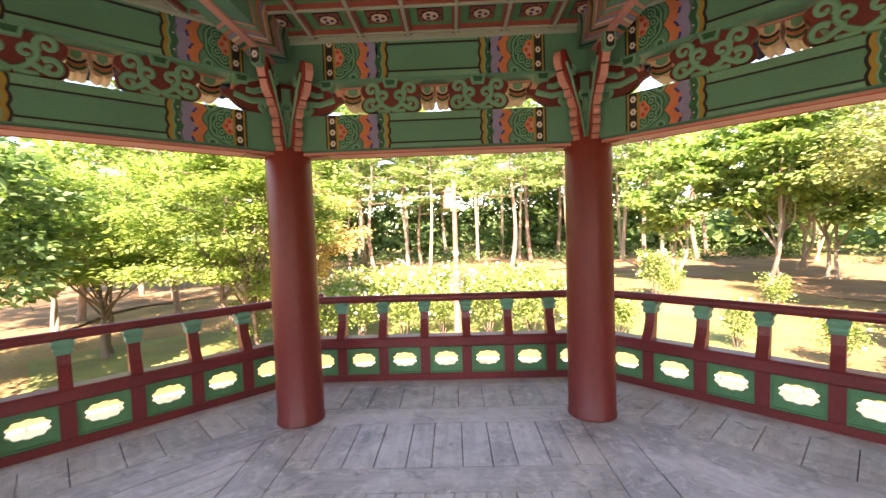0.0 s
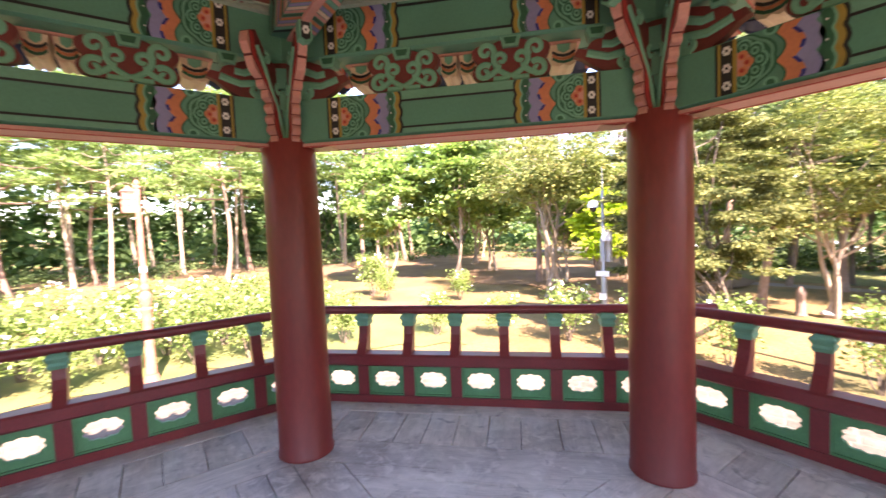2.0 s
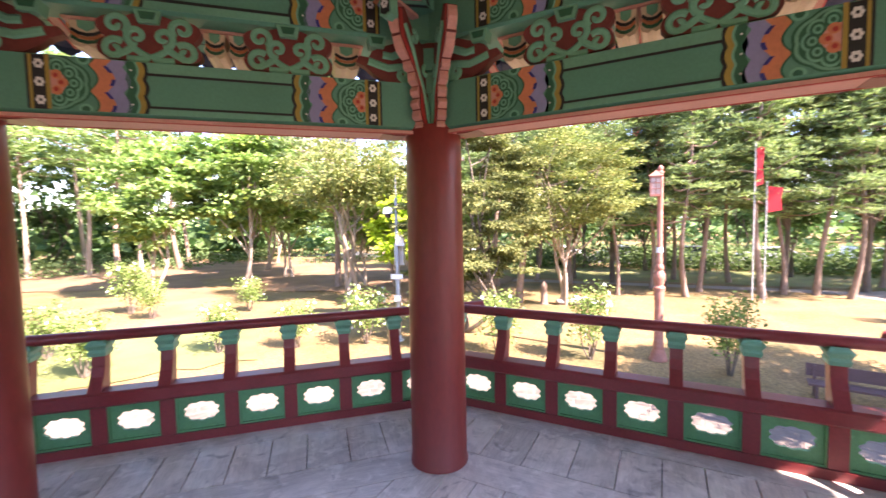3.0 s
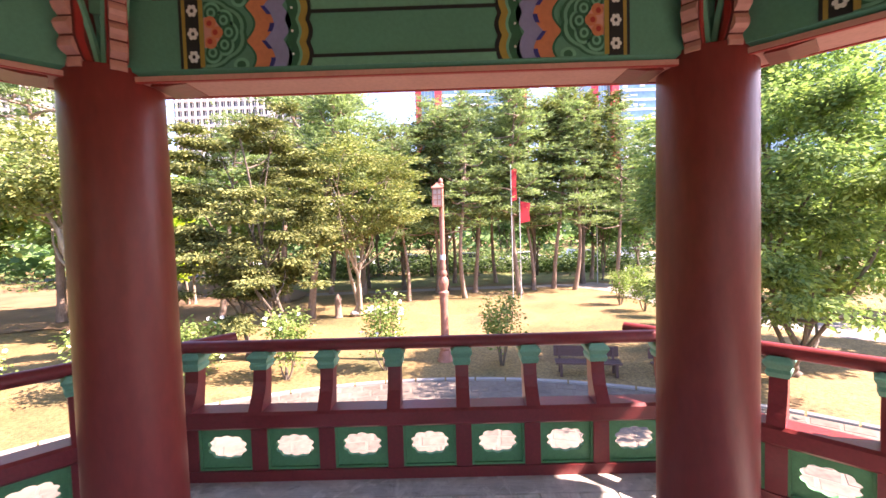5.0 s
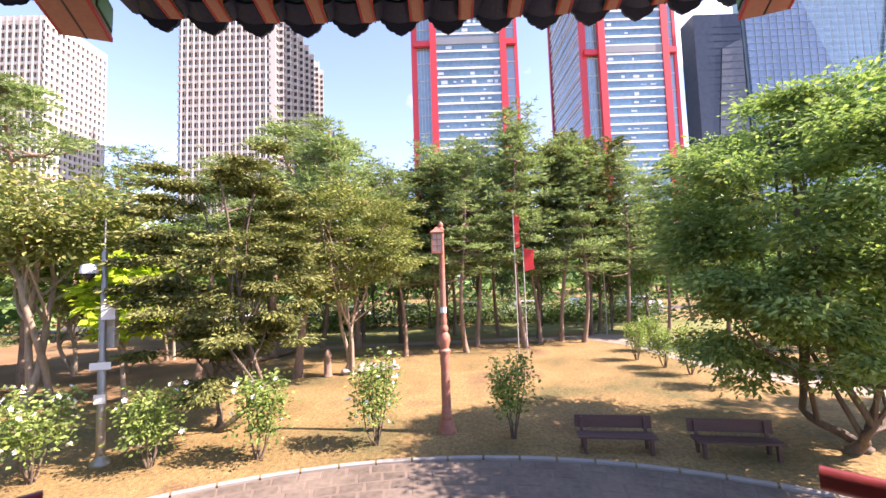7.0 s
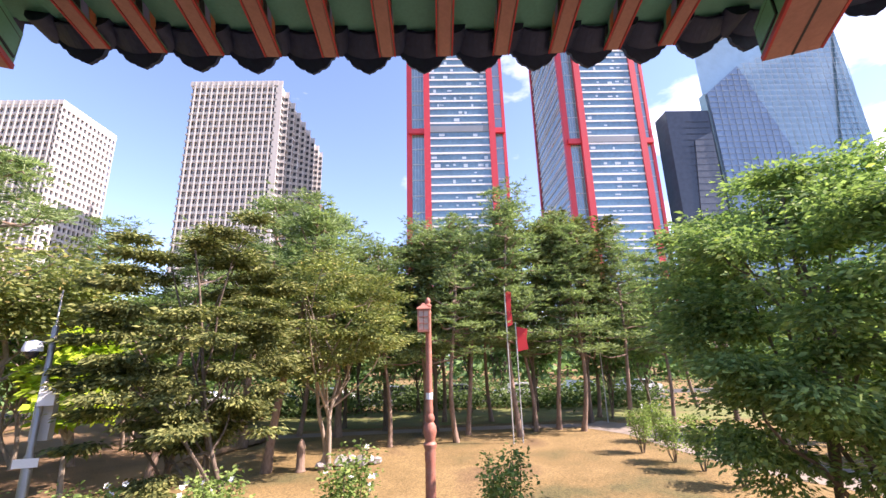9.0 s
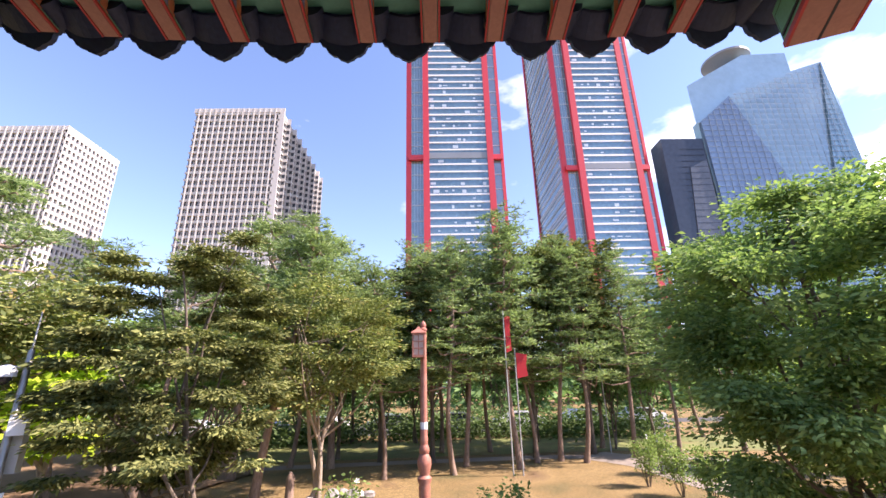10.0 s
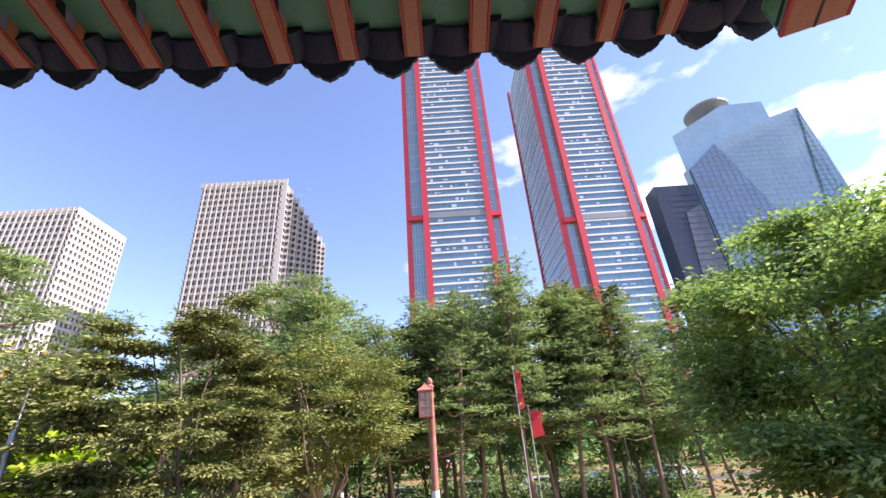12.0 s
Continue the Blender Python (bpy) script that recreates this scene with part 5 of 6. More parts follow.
for ob, x, y, a, k in (
    (broad_a, 27.2, -5.5, 90, 1.08), (broad_a, 27.6, -8.7, 20, 1.12), (pine_b, 25.5, -1.7, 40, 0.97), (pine_a, 23.7, -1.03, 100, 0.86), (pine_b, 25.7, -5.2, 150, 0.86), (pine_a, 25.3, -7.5, 200, 0.86), (pine_a, 26.2, -10.3, 140, 0.86), (pine_b, 27.0, -13.0, 60, 0.82), (pine_a, 25.9, 0.48, 310, 0.90), (pine_b, 23.3, 1.98, 150, 0.80),
    (pine_e, 26.4, 5.0, 120, 0.97), (pine_e, 19.9, 17.6, 230, 1.02), (pine_a, 20.9, 14, 70, 0.80), (lean_pine, 17.9, 9.2, 40, 0.83), (pine_a, 27, 7.2, 260, 0.86),
    (pine_b, 29.5, -3.4, 250, 0.97), (pine_a, 30, -0.6, 310, 0.90), (broad_b, 29, -10.5, 90, 0.78), (broad_a, 29, 5.2, 200, 0.92), (broad_b, 31, 8.2, 40, 0.95), 
    (broad_b, 33, -7, 10, 0.97), (broad_a, 34, -2.5, 140, 0.92), (broad_b, 34.5, 1.2, 200, 0.97), (broad_a, 35.5, 5.6, 300, 0.97), (pine_a, 33, 12.5, 60, 0.97), (broad_b, 36, 16, 120, 1.01), (broad_c, 30.5, 18.5, 70, 0.81), (broad_b, 31.5, -14, 330, 0.97), (pine_a, 33, -18, 15, 0.88), (broad_a, 27, -16.5, 110, 0.94), (broad_b, 22, -18.5, 210, 0.92), (broad_b, 16.5, -20, 20, 0.87), (broad_a, 12, -17, 70, 0.90),
    (pine_b, 29.5, -9.9, 80, 0.95), (broad_a, 29.5, 2.9, 310, 0.98),
    (pine_c, 8.2, 44, 80, 1.37), (pine_d, 6.4, 55, 50, 1.43), (pine_d, -1, 56, 190, 1.43), (pine_c, 12.5, 50, 260, 1.49), (pine_d, 17, 42, 330, 1.30), (pine_c, -9.5, 44, 120, 1.43), (pine_c, -14, 37, 210, 1.37), (pine_d, -12, 52, 20, 1.43), (pine_c, -19.5, 41, 300, 1.49), (pine_d, 20, 50, 100, 1.43), (pine_c, 22.5, 38.5, 15, 1.30), (pine_a, 26, 43, 60, 1.30),
    (broad_b, -10.6, 8.4, 45, 0.72), (broad_c, -15.5, 15.2, 20, 0.95), (pine_c, -17.5, 18.5, 200, 1.0), (broad_c, -15, 30, 60, 1.25), (broad_c, -20.5, 26.5, 170, 1.25), (broad_c, -11.5, 33, 260, 1.3), (pine_d, -24, 34, 30, 1.2), (pine_c, -13.5, 19.5, 140, 0.95),
    (pine_c, -17, 24.5, 10, 1.05), (pine_c, -23.5, 20, 100, 1.10), (pine_d, -21, 30, 170, 1.05), (pine_c, -24, 11.5, 260, 1.05), (broad_c, -19, 15.5, 30, 0.90), (broad_b, -27, 26, 80, 1.10),
    (broad_far, 4.5, 66, 10, 1.62), (broad_far, -7.5, 64, 80, 1.62), (broad_far, 15, 63, 130, 1.62), (broad_far, -18, 60, 220, 1.69), (broad_far, 26, 56, 300, 1.62), (broad_far, 34, 44, 40, 1.62), (broad_c, 30, 35, 200, 1.10), (broad_far, 39, 33, 160, 1.25), (broad_c, 35, 25, 90, 1.10), (broad_far, 42, 20, 350, 1.25), (broad_far, -28, 48, 50, 1.69), (broad_far, -34, 36, 120, 1.30), (broad_far, -33, 14, 250, 1.25), (broad_far, 43, 8, 20, 1.06), (broad_far, 45, -6, 100, 1.06), (broad_far, 42, -19, 180, 1.06),
    (pine_c, 5, 36, 200, 1.20), (pine_d, 10.5, 37.5, 120, 1.20), (pine_c, -7, 36.5, 20, 1.15), (pine_d, -5.5, 49, 77, 1.40), (pine_c, 15.5, 33.5, 300, 1.15), (broad_far, 10, 58, 40, 1.40), (broad_far, -2, 62, 120, 1.45), (broad_far, 20, 57, 200, 1.45), (broad_far, -13, 58, 280, 1.45),
    (pine_d, -2.1, 36.9, 15, 1.05), (pine_d, 2.7, 45.4, 95, 1.15), (pine_d, 0.5, 51, 200, 1.2), (pine_d, 7.5, 47.5, 310, 1.2), (pine_d, -4.5, 41, 150, 1.15), (pine_d, 14.2, 45, 60, 1.2), (pine_d, 19.0, 38, 250, 1.1), (pine_c, -11.8, 47, 330, 1.2),
    (broad_c, -16, -12, 15, 1.00), (broad_b, -4, -19, 60, 1.00), (broad_c, -22, -2, 140, 1.00), (broad_b, 5, -22, 240, 1.00)):
    again(ob, x, y, a, k)

# far woods that close the view
r = np.random.default_rng(77)
far_pts, far_trunks = [], Build()
for i in range(150):
    a = TAU * i / 150 + r.uniform(-0.02, 0.02)
    d = r.uniform(62, 95)
    x, y = d * math.sin(a), d * math.cos(a)
    h = r.uniform(6.5, 9.5)
    far_trunks.tube([(x, y, GROUND), (x + r.normal() * 0.3, y + r.normal() * 0.3, GROUND + h * 0.7)], [0.2, 0.08], 5)
    o = r.normal(size=(360, 3)) * np.array([2.1, 2.1, h * 0.27])
    o[:, 2] = np.maximum(o[:, 2], 0.15 - h * 0.46)
    far_pts.append(np.array([x, y, GROUND + h * 0.46]) + o)
for i in range(46):      # low thickets that close the north between the trunks
    a, d = r.uniform(-0.95, 0.95), r.uniform(57, 66)
    x, y, h = d * math.sin(a), d * math.cos(a), r.uniform(3.0, 5.0)
    o = np.clip(r.normal(size=(170, 3)), -2.2, 2.2) * np.array([2.4, 2.0, h * 0.22])
    far_pts.append(np.array([x, y, GROUND + h * 0.5]) + o)
woods = thing("far_woods", "belt of dark woodland round the park", "wood", kind="stuff")
part("trunks", far_trunks, BARK, woods)
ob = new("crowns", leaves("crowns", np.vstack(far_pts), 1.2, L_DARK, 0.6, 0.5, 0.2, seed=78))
ob.parent = woods

# low shrubs under the wood
shrub_pts = []
for i in range(470):
    a = r.uniform(-1.0, 2.7) if i < 330 else r.uniform(1.1, 2.0)
    d = r.uniform(44, 62) if i < 330 else r.uniform(36.5, 39)
    x, y = d * math.sin(a), d * math.cos(a)
    if 39 < x < 49:
        continue
    h = r.uniform(0.25, 0.8) + 0.006 * d + (0.45 if i >= 330 else 0.0)
    o = r.normal(size=(110, 3)) * np.array([1.1, 1.1, h * 0.42])
    shrub_pts.append(np.array([x, y, GROUND + h * 0.55]) + np.maximum(o, (-9, -9, -h * 0.5)))
ob = new("undergrowth", leaves("undergrowth", np.vstack(shrub_pts), 0.32, L_UNDER, 0.5, 0.5, 0.1, seed=79))
tagged(ob, "low dark undergrowth between the trunks", "undergrowth", kind="stuff")


# ---- flowering bushes on the ring ----
f = Build()
for q in range(5):
    a = TAU * q / 5
    f.add([(0, 0, -0.015), (0.045 * math.cos(a - 0.5), 0.045 * math.sin(a - 0.5), 0.012), (0.06 * math.cos(a), 0.06 * math.sin(a), 0.016), (0.045 * math.cos(a + 0.5), 0.045 * math.sin(a + 0.5), 0.012)], [(0, 1, 2, 3)])
FLOWER = f.mesh("flower", PETAL)

def hibiscus(seed, height, spread, flowers, mat=None, count=1600):
    r = np.random.default_rng(seed)
    t = thing("hibiscus_bush", "young hibiscus bush with white flowers on slim stems" if flowers else "young hibiscus bush with slim grey stems", "bush", group="bushes round the plaza")
    pts, outs = [], []
    for s in range(6):
        a = TAU * s / 6 + r.uniform(-0.3, 0.3)
        top = np.array([math.cos(a) * spread * r.uniform(0.3, 0.8), math.sin(a) * spread * r.uniform(0.3, 0.8), height * r.uniform(0.75, 1.0)])
        p = bent((math.cos(a) * 0.05, math.sin(a) * 0.05, 0), top, 0.06, 8, r)
        part("stem", Build().tube(p.tolist(), np.linspace(0.022, 0.006, 8).tolist(), 6), BARK, t, smooth=True)
        k = count // 6
        at = r.uniform(0.40, 1.03, k)
        i = np.minimum((at * 7).astype(int), 6)
        q = p[i] + (p[i + 1] - p[i]) * (at * 7 - i)[:, None]
        o = r.normal(size=(k, 3)) * np.array([spread * 0.33, spread * 0.33, height * 0.07]) * (1.15 - 0.65 * at)[:, None]
        pts.append(q + o)
        outs.append(o * 4)
    c = np.vstack(pts)
    ob = new("crown", leaves("crown", c, 0.095, mat or L_BUSH, 0.6, 0.55, 0.2, seed=seed, out=np.vstack(outs)))
    ob.parent = t
    if flowers:
        mid = c.mean(0)
        far = c[np.argsort(-np.linalg.norm((c - mid) / np.array([spread, spread, height * 0.5]), axis=1))[: count // 3]]
        for j in r.choice(len(far), flowers, replace=False):
            o = new("flower", FLOWER)
            o.parent = t
            o.matrix_basis = Matrix.Translation(far[j]) @ Euler((r.uniform(-1.2, 1.2), r.uniform(-1.2, 1.2), r.uniform(0, 6))).to_matrix().to_4x4()
    return t


bush_a = put(hibiscus(51, 2.05, 0.62, 26), 12.2, 1.63)
bush_b = put(hibiscus(52, 2.0, 0.60, 0), 12.36, -1.54)
bush_c = put(hibiscus(53, 1.75, 0.72, 14), 11.46 + 0.2, 4.1)
bush_d = put(hibiscus(54, 1.65, 0.78, 10), 11.1 + 0.3, 6.27)
bush_e = put(hibiscus(55, 1.95, 0.85, 40), 10.62 + 0.2, 8.21)
for i, (az, d, ob, k) in enumerate(((44, 13.8, bush_d, 0.85), (35, 14.2, bush_c, 0.85), (22.5, 13.9, bush_d, 1.0), (17, 13.4, bush_a, 0.9), (11, 13.6, bush_d, 1.2), (5, 13.8, bush_c, 1.2), (-1.5, 14.2, bush_e, 1.0), (-7, 13.6, bush_d, 1.15), (-13, 14.0, bush_e, 1.0), (-18, 13.5, bush_d, 1.1), (-22, 15.2, bush_e, 1.15), (-27, 14.0, bush_d, 1.1),
                                  (38, 20.5, bush_d, 0.9), (28, 21, bush_b, 0.9), (7, 18.5, bush_d, 1.2), (0, 19, bush_c, 1.2), (-8, 20, bush_e, 1.2), (-15, 19, bush_d, 1.2), (26, 23, bush_c, 1.3),
                                  (14, 15.2, bush_c, 1.1), (8, 15.6, bush_d, 1.25), (2, 15.4, bush_e, 1.1), (-4, 15.8, bush_d, 1.2), (-10, 15.6, bush_c, 1.2), (-16, 16.2, bush_d, 1.2), (-20, 17.4, bush_c, 1.1), (19.5, 16.4, bush_d, 1.0), (11, 17.6, bush_c, 1.2), (4, 17.4, bush_d, 1.3), (-2, 17.2, bush_c, 1.2), (-12, 17.8, bush_d, 1.3))):
    again(ob, d * math.sin(radians(az)), d * math.cos(radians(az)), i * 67, k)
for i, (x, y, k) in enumerate(((16.0, -8.9, 0.98), (17.7, -8.8, 0.9), (18.9, -8.5, 0.85), (20.4, -8.1, 0.85), (22.3, -9.6, 0.9), (19.2, -13.4, 1.0), (17.3, -14.0, 1.0))):
    again(bush_b if i % 2 else bush_c, x, y, i * 80, k)

# ---- street lamps ----
lamp = thing("street_lamp", "rust-red ornate iron lamp post with a box lantern", "street lamp", pose(12.9, 0, GROUND - 0.02), "lamp posts round the plaza")
part("base", Build().lathe([(0.23, 0.0), (0.23, 0.05), (0.20, 0.10), (0.195, 0.17), (0.165, 0.24), (0.15, 0.30)], 16), IRON, lamp, smooth=True)
low = [(0.125, 0.30), (0.14, 0.36), (0.12, 0.40), (0.135, 0.47), (0.118, 0.52), (0.110, 1.60), (0.125, 1.66), (0.115, 1.71), (0.128, 1.78), (0.112, 1.84), (0.145, 1.92), (0.15, 1.97), (0.105, 2.02), (0.12, 2.10), (0.15, 2.22), (0.14, 2.33), (0.085, 2.42), (0.11, 2.47), (0.105, 2.53), (0.078, 2.60)]
part("lower_shaft", Build().lathe(low, 16), IRON, lamp, smooth=True)
part("upper_shaft", Build().lathe([(0.076, 2.60), (0.084, 2.72), (0.074, 2.78), (0.070, 4.80), (0.080, 4.84), (0.072, 4.88), (0.072, 4.98)], 14), IRON, lamp, smooth=True)
part("finial", Build().lathe([(0.085, 4.98), (0.085, 5.02), (0.05, 5.05), (0.07, 5.10), (0.05, 5.16), (0.012, 5.20)], 12), IRON, lamp, smooth=True)
part("label_band", Build().lathe([(0.080, 2.90), (0.080, 3.04)], 14), WHITE_BOX, lamp, "small white label")
LX, LY = -0.17, 0.10      # the lantern hangs beside the shaft
hang = pose(LX, LY, 0)
box = part("lantern", Build().box(-0.115, 0.115, -0.115, 0.115, 4.43, 4.86, at=hang), LANTERN, lamp, "pale lantern panes")
b = Build()
for sx in (-1, 1):
    for sy in (-1, 1):
        b.box(sx * 0.122 - 0.016, sx * 0.122 + 0.016, sy * 0.122 - 0.016, sy * 0.122 + 0.016, 4.38, 4.90, at=hang)
for z, w in ((4.38, 0.05), (4.56, 0.018), (4.71, 0.018), (4.855, 0.045)):
    for sy in (-1, 1):
        b.box(-0.106, 0.106, sy * 0.126 - 0.011, sy * 0.126 + 0.011, z, z + w, at=hang)
        b.box(sy * 0.126 - 0.011, sy * 0.126 + 0.011, -0.106, 0.106, z, z + w, at=hang)
for sy in (-1, 1):
    b.box(-0.010, 0.010, sy * 0.124 - 0.008, sy * 0.124 + 0.008, 4.43, 4.855, at=hang)
    b.box(sy * 0.124 - 0.008, sy * 0.124 + 0.008, -0.010, 0.010, 4.43, 4.855, at=hang)
b.box(-0.10, 0.10, -0.10, 0.10, 4.385, 4.425, at=hang)
part("lantern_frame", b, IRON, box)
b = Build()
for z in (4.41, 4.86):
    b.tube([(0, 0, z), (LX * 0.75, LY * 0.75, z)], 0.022, 6)
part("bracket", b, IRON, lamp)
v = [(LX + sx * w, LY + sy * w, z) for w, z in ((0.165, 4.90), (0.15, 4.925), (0.06, 4.99), (0.02, 5.05)) for sx, sy in ((-1, -1), (1, -1), (1, 1), (-1, 1))]
part("lantern_roof", Build().add(v, [(0, 3, 2, 1), (12, 13, 14, 15)] + [(4 * k + i, 4 * k + (i + 1) % 4, 4 * k + 4 + (i + 1) % 4, 4 * k + 4 + i) for k in range(3) for i in range(4)]), IRON, box)
copy_thing(lamp, pose(0.15, 12.7, GROUND - 0.02, 0, 0, 10))
copy_thing(lamp, pose(-9.0, -9.2, GROUND - 0.02, 0, 0, 45))

# ---- camera pole ----
cp = thing("camera_pole", "steel surveillance camera pole with grey boxes and paper notices", "camera pole", pose(11.62, 7.5, GROUND - 0.02))
part("base", Build().lathe([(0.20, 0.0), (0.19, 0.06), (0.12, 0.14), (0.10, 0.20)], 16), STEEL, cp, smooth=True)
part("shaft", Build().lathe([(0.085, 0.18), (0.085, 2.2), (0.06, 2.24), (0.055, 4.6), (0.02, 4.64), (0.014, 5.35)], 16), STEEL, cp, smooth=True)
part("equipment_box", Build().prism([(-0.16, 2.45), (0.16, 2.45), (0.16, 3.15), (0.14, 3.18), (-0.14, 3.18), (-0.16, 3.15)], -0.08, 0.08, at=pose(0.18, 0.02, 0, 0, 0, -80)), GREY_BOX, cp, "grey steel cabinet")
part("equipment_box", Build().prism([(-0.13, 3.10), (0.13, 3.10), (0.13, 3.42), (0.11, 3.44), (-0.11, 3.44), (-0.13, 3.42)], -0.08, 0.08, at=pose(-0.02, -0.15, 0, 0, 0, -70)), WHITE_BOX, cp, "pale cabinet")
part("camera_arm", Build().tube([(0, 0, 4.28), (-0.10, 0.14, 4.30), (-0.16, 0.22, 4.26)], 0.022, 8), STEEL, cp)
dome = part("camera_housing", Build().lathe([(0.03, 4.34), (0.13, 4.30), (0.16, 4.20), (0.16, 4.12)], 16, at=pose(-0.16, 0.22, 0)), WHITE_BOX, cp, "white dome camera housing", smooth=True)
part("camera_dome", Build().lathe([(0.125, 4.12), (0.115, 4.06), (0.07, 4.0), (0.02, 3.98)], 14, at=pose(-0.16, 0.22, 0)), DARK_GLASS, dome, "smoked dome", smooth=True)
for z, w in ((2.02, 0.20), (1.30, 0.11)):
    part("notice", Build().box(-w, w, -0.095, -0.088, z, z + (0.16 if w > 0.15 else 0.2), at=pose(0, 0, 0, 0, 0, -75)), WHITE_BOX, cp, "small white notice")

# ---- benches ----
bench = thing("park_bench", "dark brown timber park bench on the lawn beside the kerb", "bench", pose(11.62, -3.60, GROUND - 0.02, 0, 0, 81.5), "benches beside the plaza")
for i in range(3):
    part("seat_slat", Build().box(-0.79, 0.79, -0.02 + 0.13 * i, 0.10 + 0.13 * i, 0.31, 0.35), BENCH, bench)
part("backrest", Build().box(-0.80, 0.80, -0.10, -0.06, 0.40, 0.66, at=pose(0, 0, 0, 7)), BENCH, bench, "solid dark brown backrest board")
for s in (-1, 1):
    part("leg", Build().prism([(-0.06, 0), (0.02, 0), (0.03, 0.26), (0.28, 0.26), (0.29, 0), (0.37, 0), (0.37, 0.31), (-0.04, 0.31), (-0.095, 0.62), (-0.135, 0.62)], s * 0.66 - 0.03, s * 0.66 + 0.03, "x"), BENCH, bench)
copy_thing(bench, pose(11.15, -5.83, GROUND - 0.02, 0, 0, 80))

# ---- rocks on the lawn ----
def rock(x, y, s, seed):
    r = np.random.default_rng(seed)
    bm = bmesh.new()
    bmesh.ops.create_icosphere(bm, subdivisions=2, radius=1)
    off = Vector(r.uniform(-9, 9, 3))
    for v in bm.verts:
        v.co *= 0.8 + 0.5 * noise.noise(v.co * 0.9 + off)
        v.co = Vector((v.co.x * s, v.co.y * s * 0.8, v.co.z * s * 0.62))
    me = bpy.data.meshes.new("rock")
    bm.to_mesh(me)
    bm.free()
    me.materials.append(ROCK)
    ob = tagged(new("rock", me), "rough grey landscape rock on the lawn", "rock", "rocks on the lawn")
    ob.matrix_world = pose(x, y, GROUND + s * 0.30, 0, 0, seed * 50)


for i, (x, y, s) in enumerate(((19.7, 4.0, 0.36), (19.8, 3.4, 0.42), (19.95, 2.7, 0.40), (20.2, 2.2, 0.30), (20.3, 3.1, 0.34))):
    rock(x, y, s, i + 3)
stump = thing("tree_stump", "short cut pale tree stump on the lawn", "stump", pose(19.4, 4.76, GROUND - 0.02))
part("stump", Build().lathe([(0.20, 0), (0.15, 0.12), (0.14, 0.75), (0.15, 0.85), (0.05, 1.05)], 10), PINE_BARK, stump, smooth=True)

# ---- red banners beyond the trees ----
for x, y, z0, z1, w in ((22.9, -3.53, 2.81, 4.55, 0.27), (23.0, -3.97, 1.67, 2.81, 0.49), (27.5, -9.6, 4.3, 5.2, 0.5)):
    f = thing("banner", "red cloth banner on a grey pole before the pines", "banner", pose(x, y, GROUND), "banners beyond the pines")
    part("pole", Build().lathe([(0.03, 0), (0.025, z1 - GROUND + 0.2)], 8), GREY_BOX, f)
    part("cloth", Build().prism([(-0.05, z0 - GROUND), (-w * 1.1, z0 - GROUND + 0.1), (-w * 1.0, (z0 + z1) / 2 - GROUND), (-w * 1.15, z1 - GROUND - 0.1), (-0.05, z1 - GROUND)], -0.01, 0.01, at=pose(0, 0, 0, 0, 0, 90)), RED_CLOTH, f, "red cloth")

# ---- parked cars beyond the wood ----
CAR_WHITE = surface("white_car_paint", (0.75, 0.76, 0.77), 0.25, 0.03, 2, 30, 0.0, coat=0.6)
CAR_GREY = surface("grey_car_paint", (0.16, 0.17, 0.18), 0.25, 0.03, 2, 30, 0.0, coat=0.6)
CAR_GLASS = surface("car_glass", (0.02, 0.025, 0.03), 0.08, 0.05, 2, 30, 0.0)
RUBBER = surface("tyre_rubber", (0.02, 0.02, 0.02), 0.85, 0.1, 2, 30, 0.05)


def car(paint, word):
    c = thing("parked_car", word + " parked car beyond the trees", "car", group="parked cars")
    side = [(-2.2, 0.35), (-2.25, 0.75), (-2.05, 0.95), (-1.45, 1.02), (-0.85, 1.42), (0.65, 1.45), (1.35, 1.0), (2.1, 0.88), (2.25, 0.6), (2.2, 0.35)]
    part("body", Build().prism(side, -0.85, 0.85), paint, c)
    for s in (-1, 1):
        part("window", Build().prism([(-1.3, 1.03), (-0.82, 1.36), (0.6, 1.38), (1.15, 1.02)], s * 0.853, s * 0.86), CAR_GLASS, c)
        for x in (-1.4, 1.4):
            part("wheel", Build().lathe([(0.32, -0.1), (0.33, -0.08), (0.33, 0.08), (0.32, 0.1)], 16, at=pose(x, s * 0.80, 0.33, 90)), RUBBER, c)
    return c


car_w, car_g = car(CAR_WHITE, "white"), car(CAR_GREY, "dark grey")
car_w.matrix_world, car_g.matrix_world = pose(41.5, 9, GROUND, 0, 0, 80), pose(42, 3.5, GROUND, 0, 0, 95)
for i, (x, y) in enumerate(((42.5, -2), (41.5, -7.5), (42.5, -13), (41.5, 14.5), (41, 20), (43, -18.5))):
    copy_thing(car_w if i % 3 else car_g, pose(x, y, GROUND, 0, 0, 88 + 7 * (i % 3)))

# ---- towers of the town ----
PRECAST = surface("pale_precast", (0.54, 0.515, 0.485), 0.8, 0.06, 0.05, 2, 0.0)
OFFICE_GLASS = surface("office_glass", (0.05, 0.06, 0.075), 0.12, 0.3, 0.4, 3, 0.0)
# lightened base colour: distance haze on the faceted tower is put into it
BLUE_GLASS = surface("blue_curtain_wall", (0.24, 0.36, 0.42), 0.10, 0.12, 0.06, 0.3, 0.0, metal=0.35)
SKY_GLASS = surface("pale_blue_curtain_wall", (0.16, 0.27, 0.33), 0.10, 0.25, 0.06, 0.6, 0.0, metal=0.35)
SLATE_GLASS = surface("slate_curtain_wall", (0.035, 0.045, 0.065), 0.15, 0.2, 0.05, 0.5, 0.0)
WHITE_BAND = surface("white_spandrel", (0.80, 0.81, 0.82), 0.5, 0.05, 0.1, 2, 0.0)
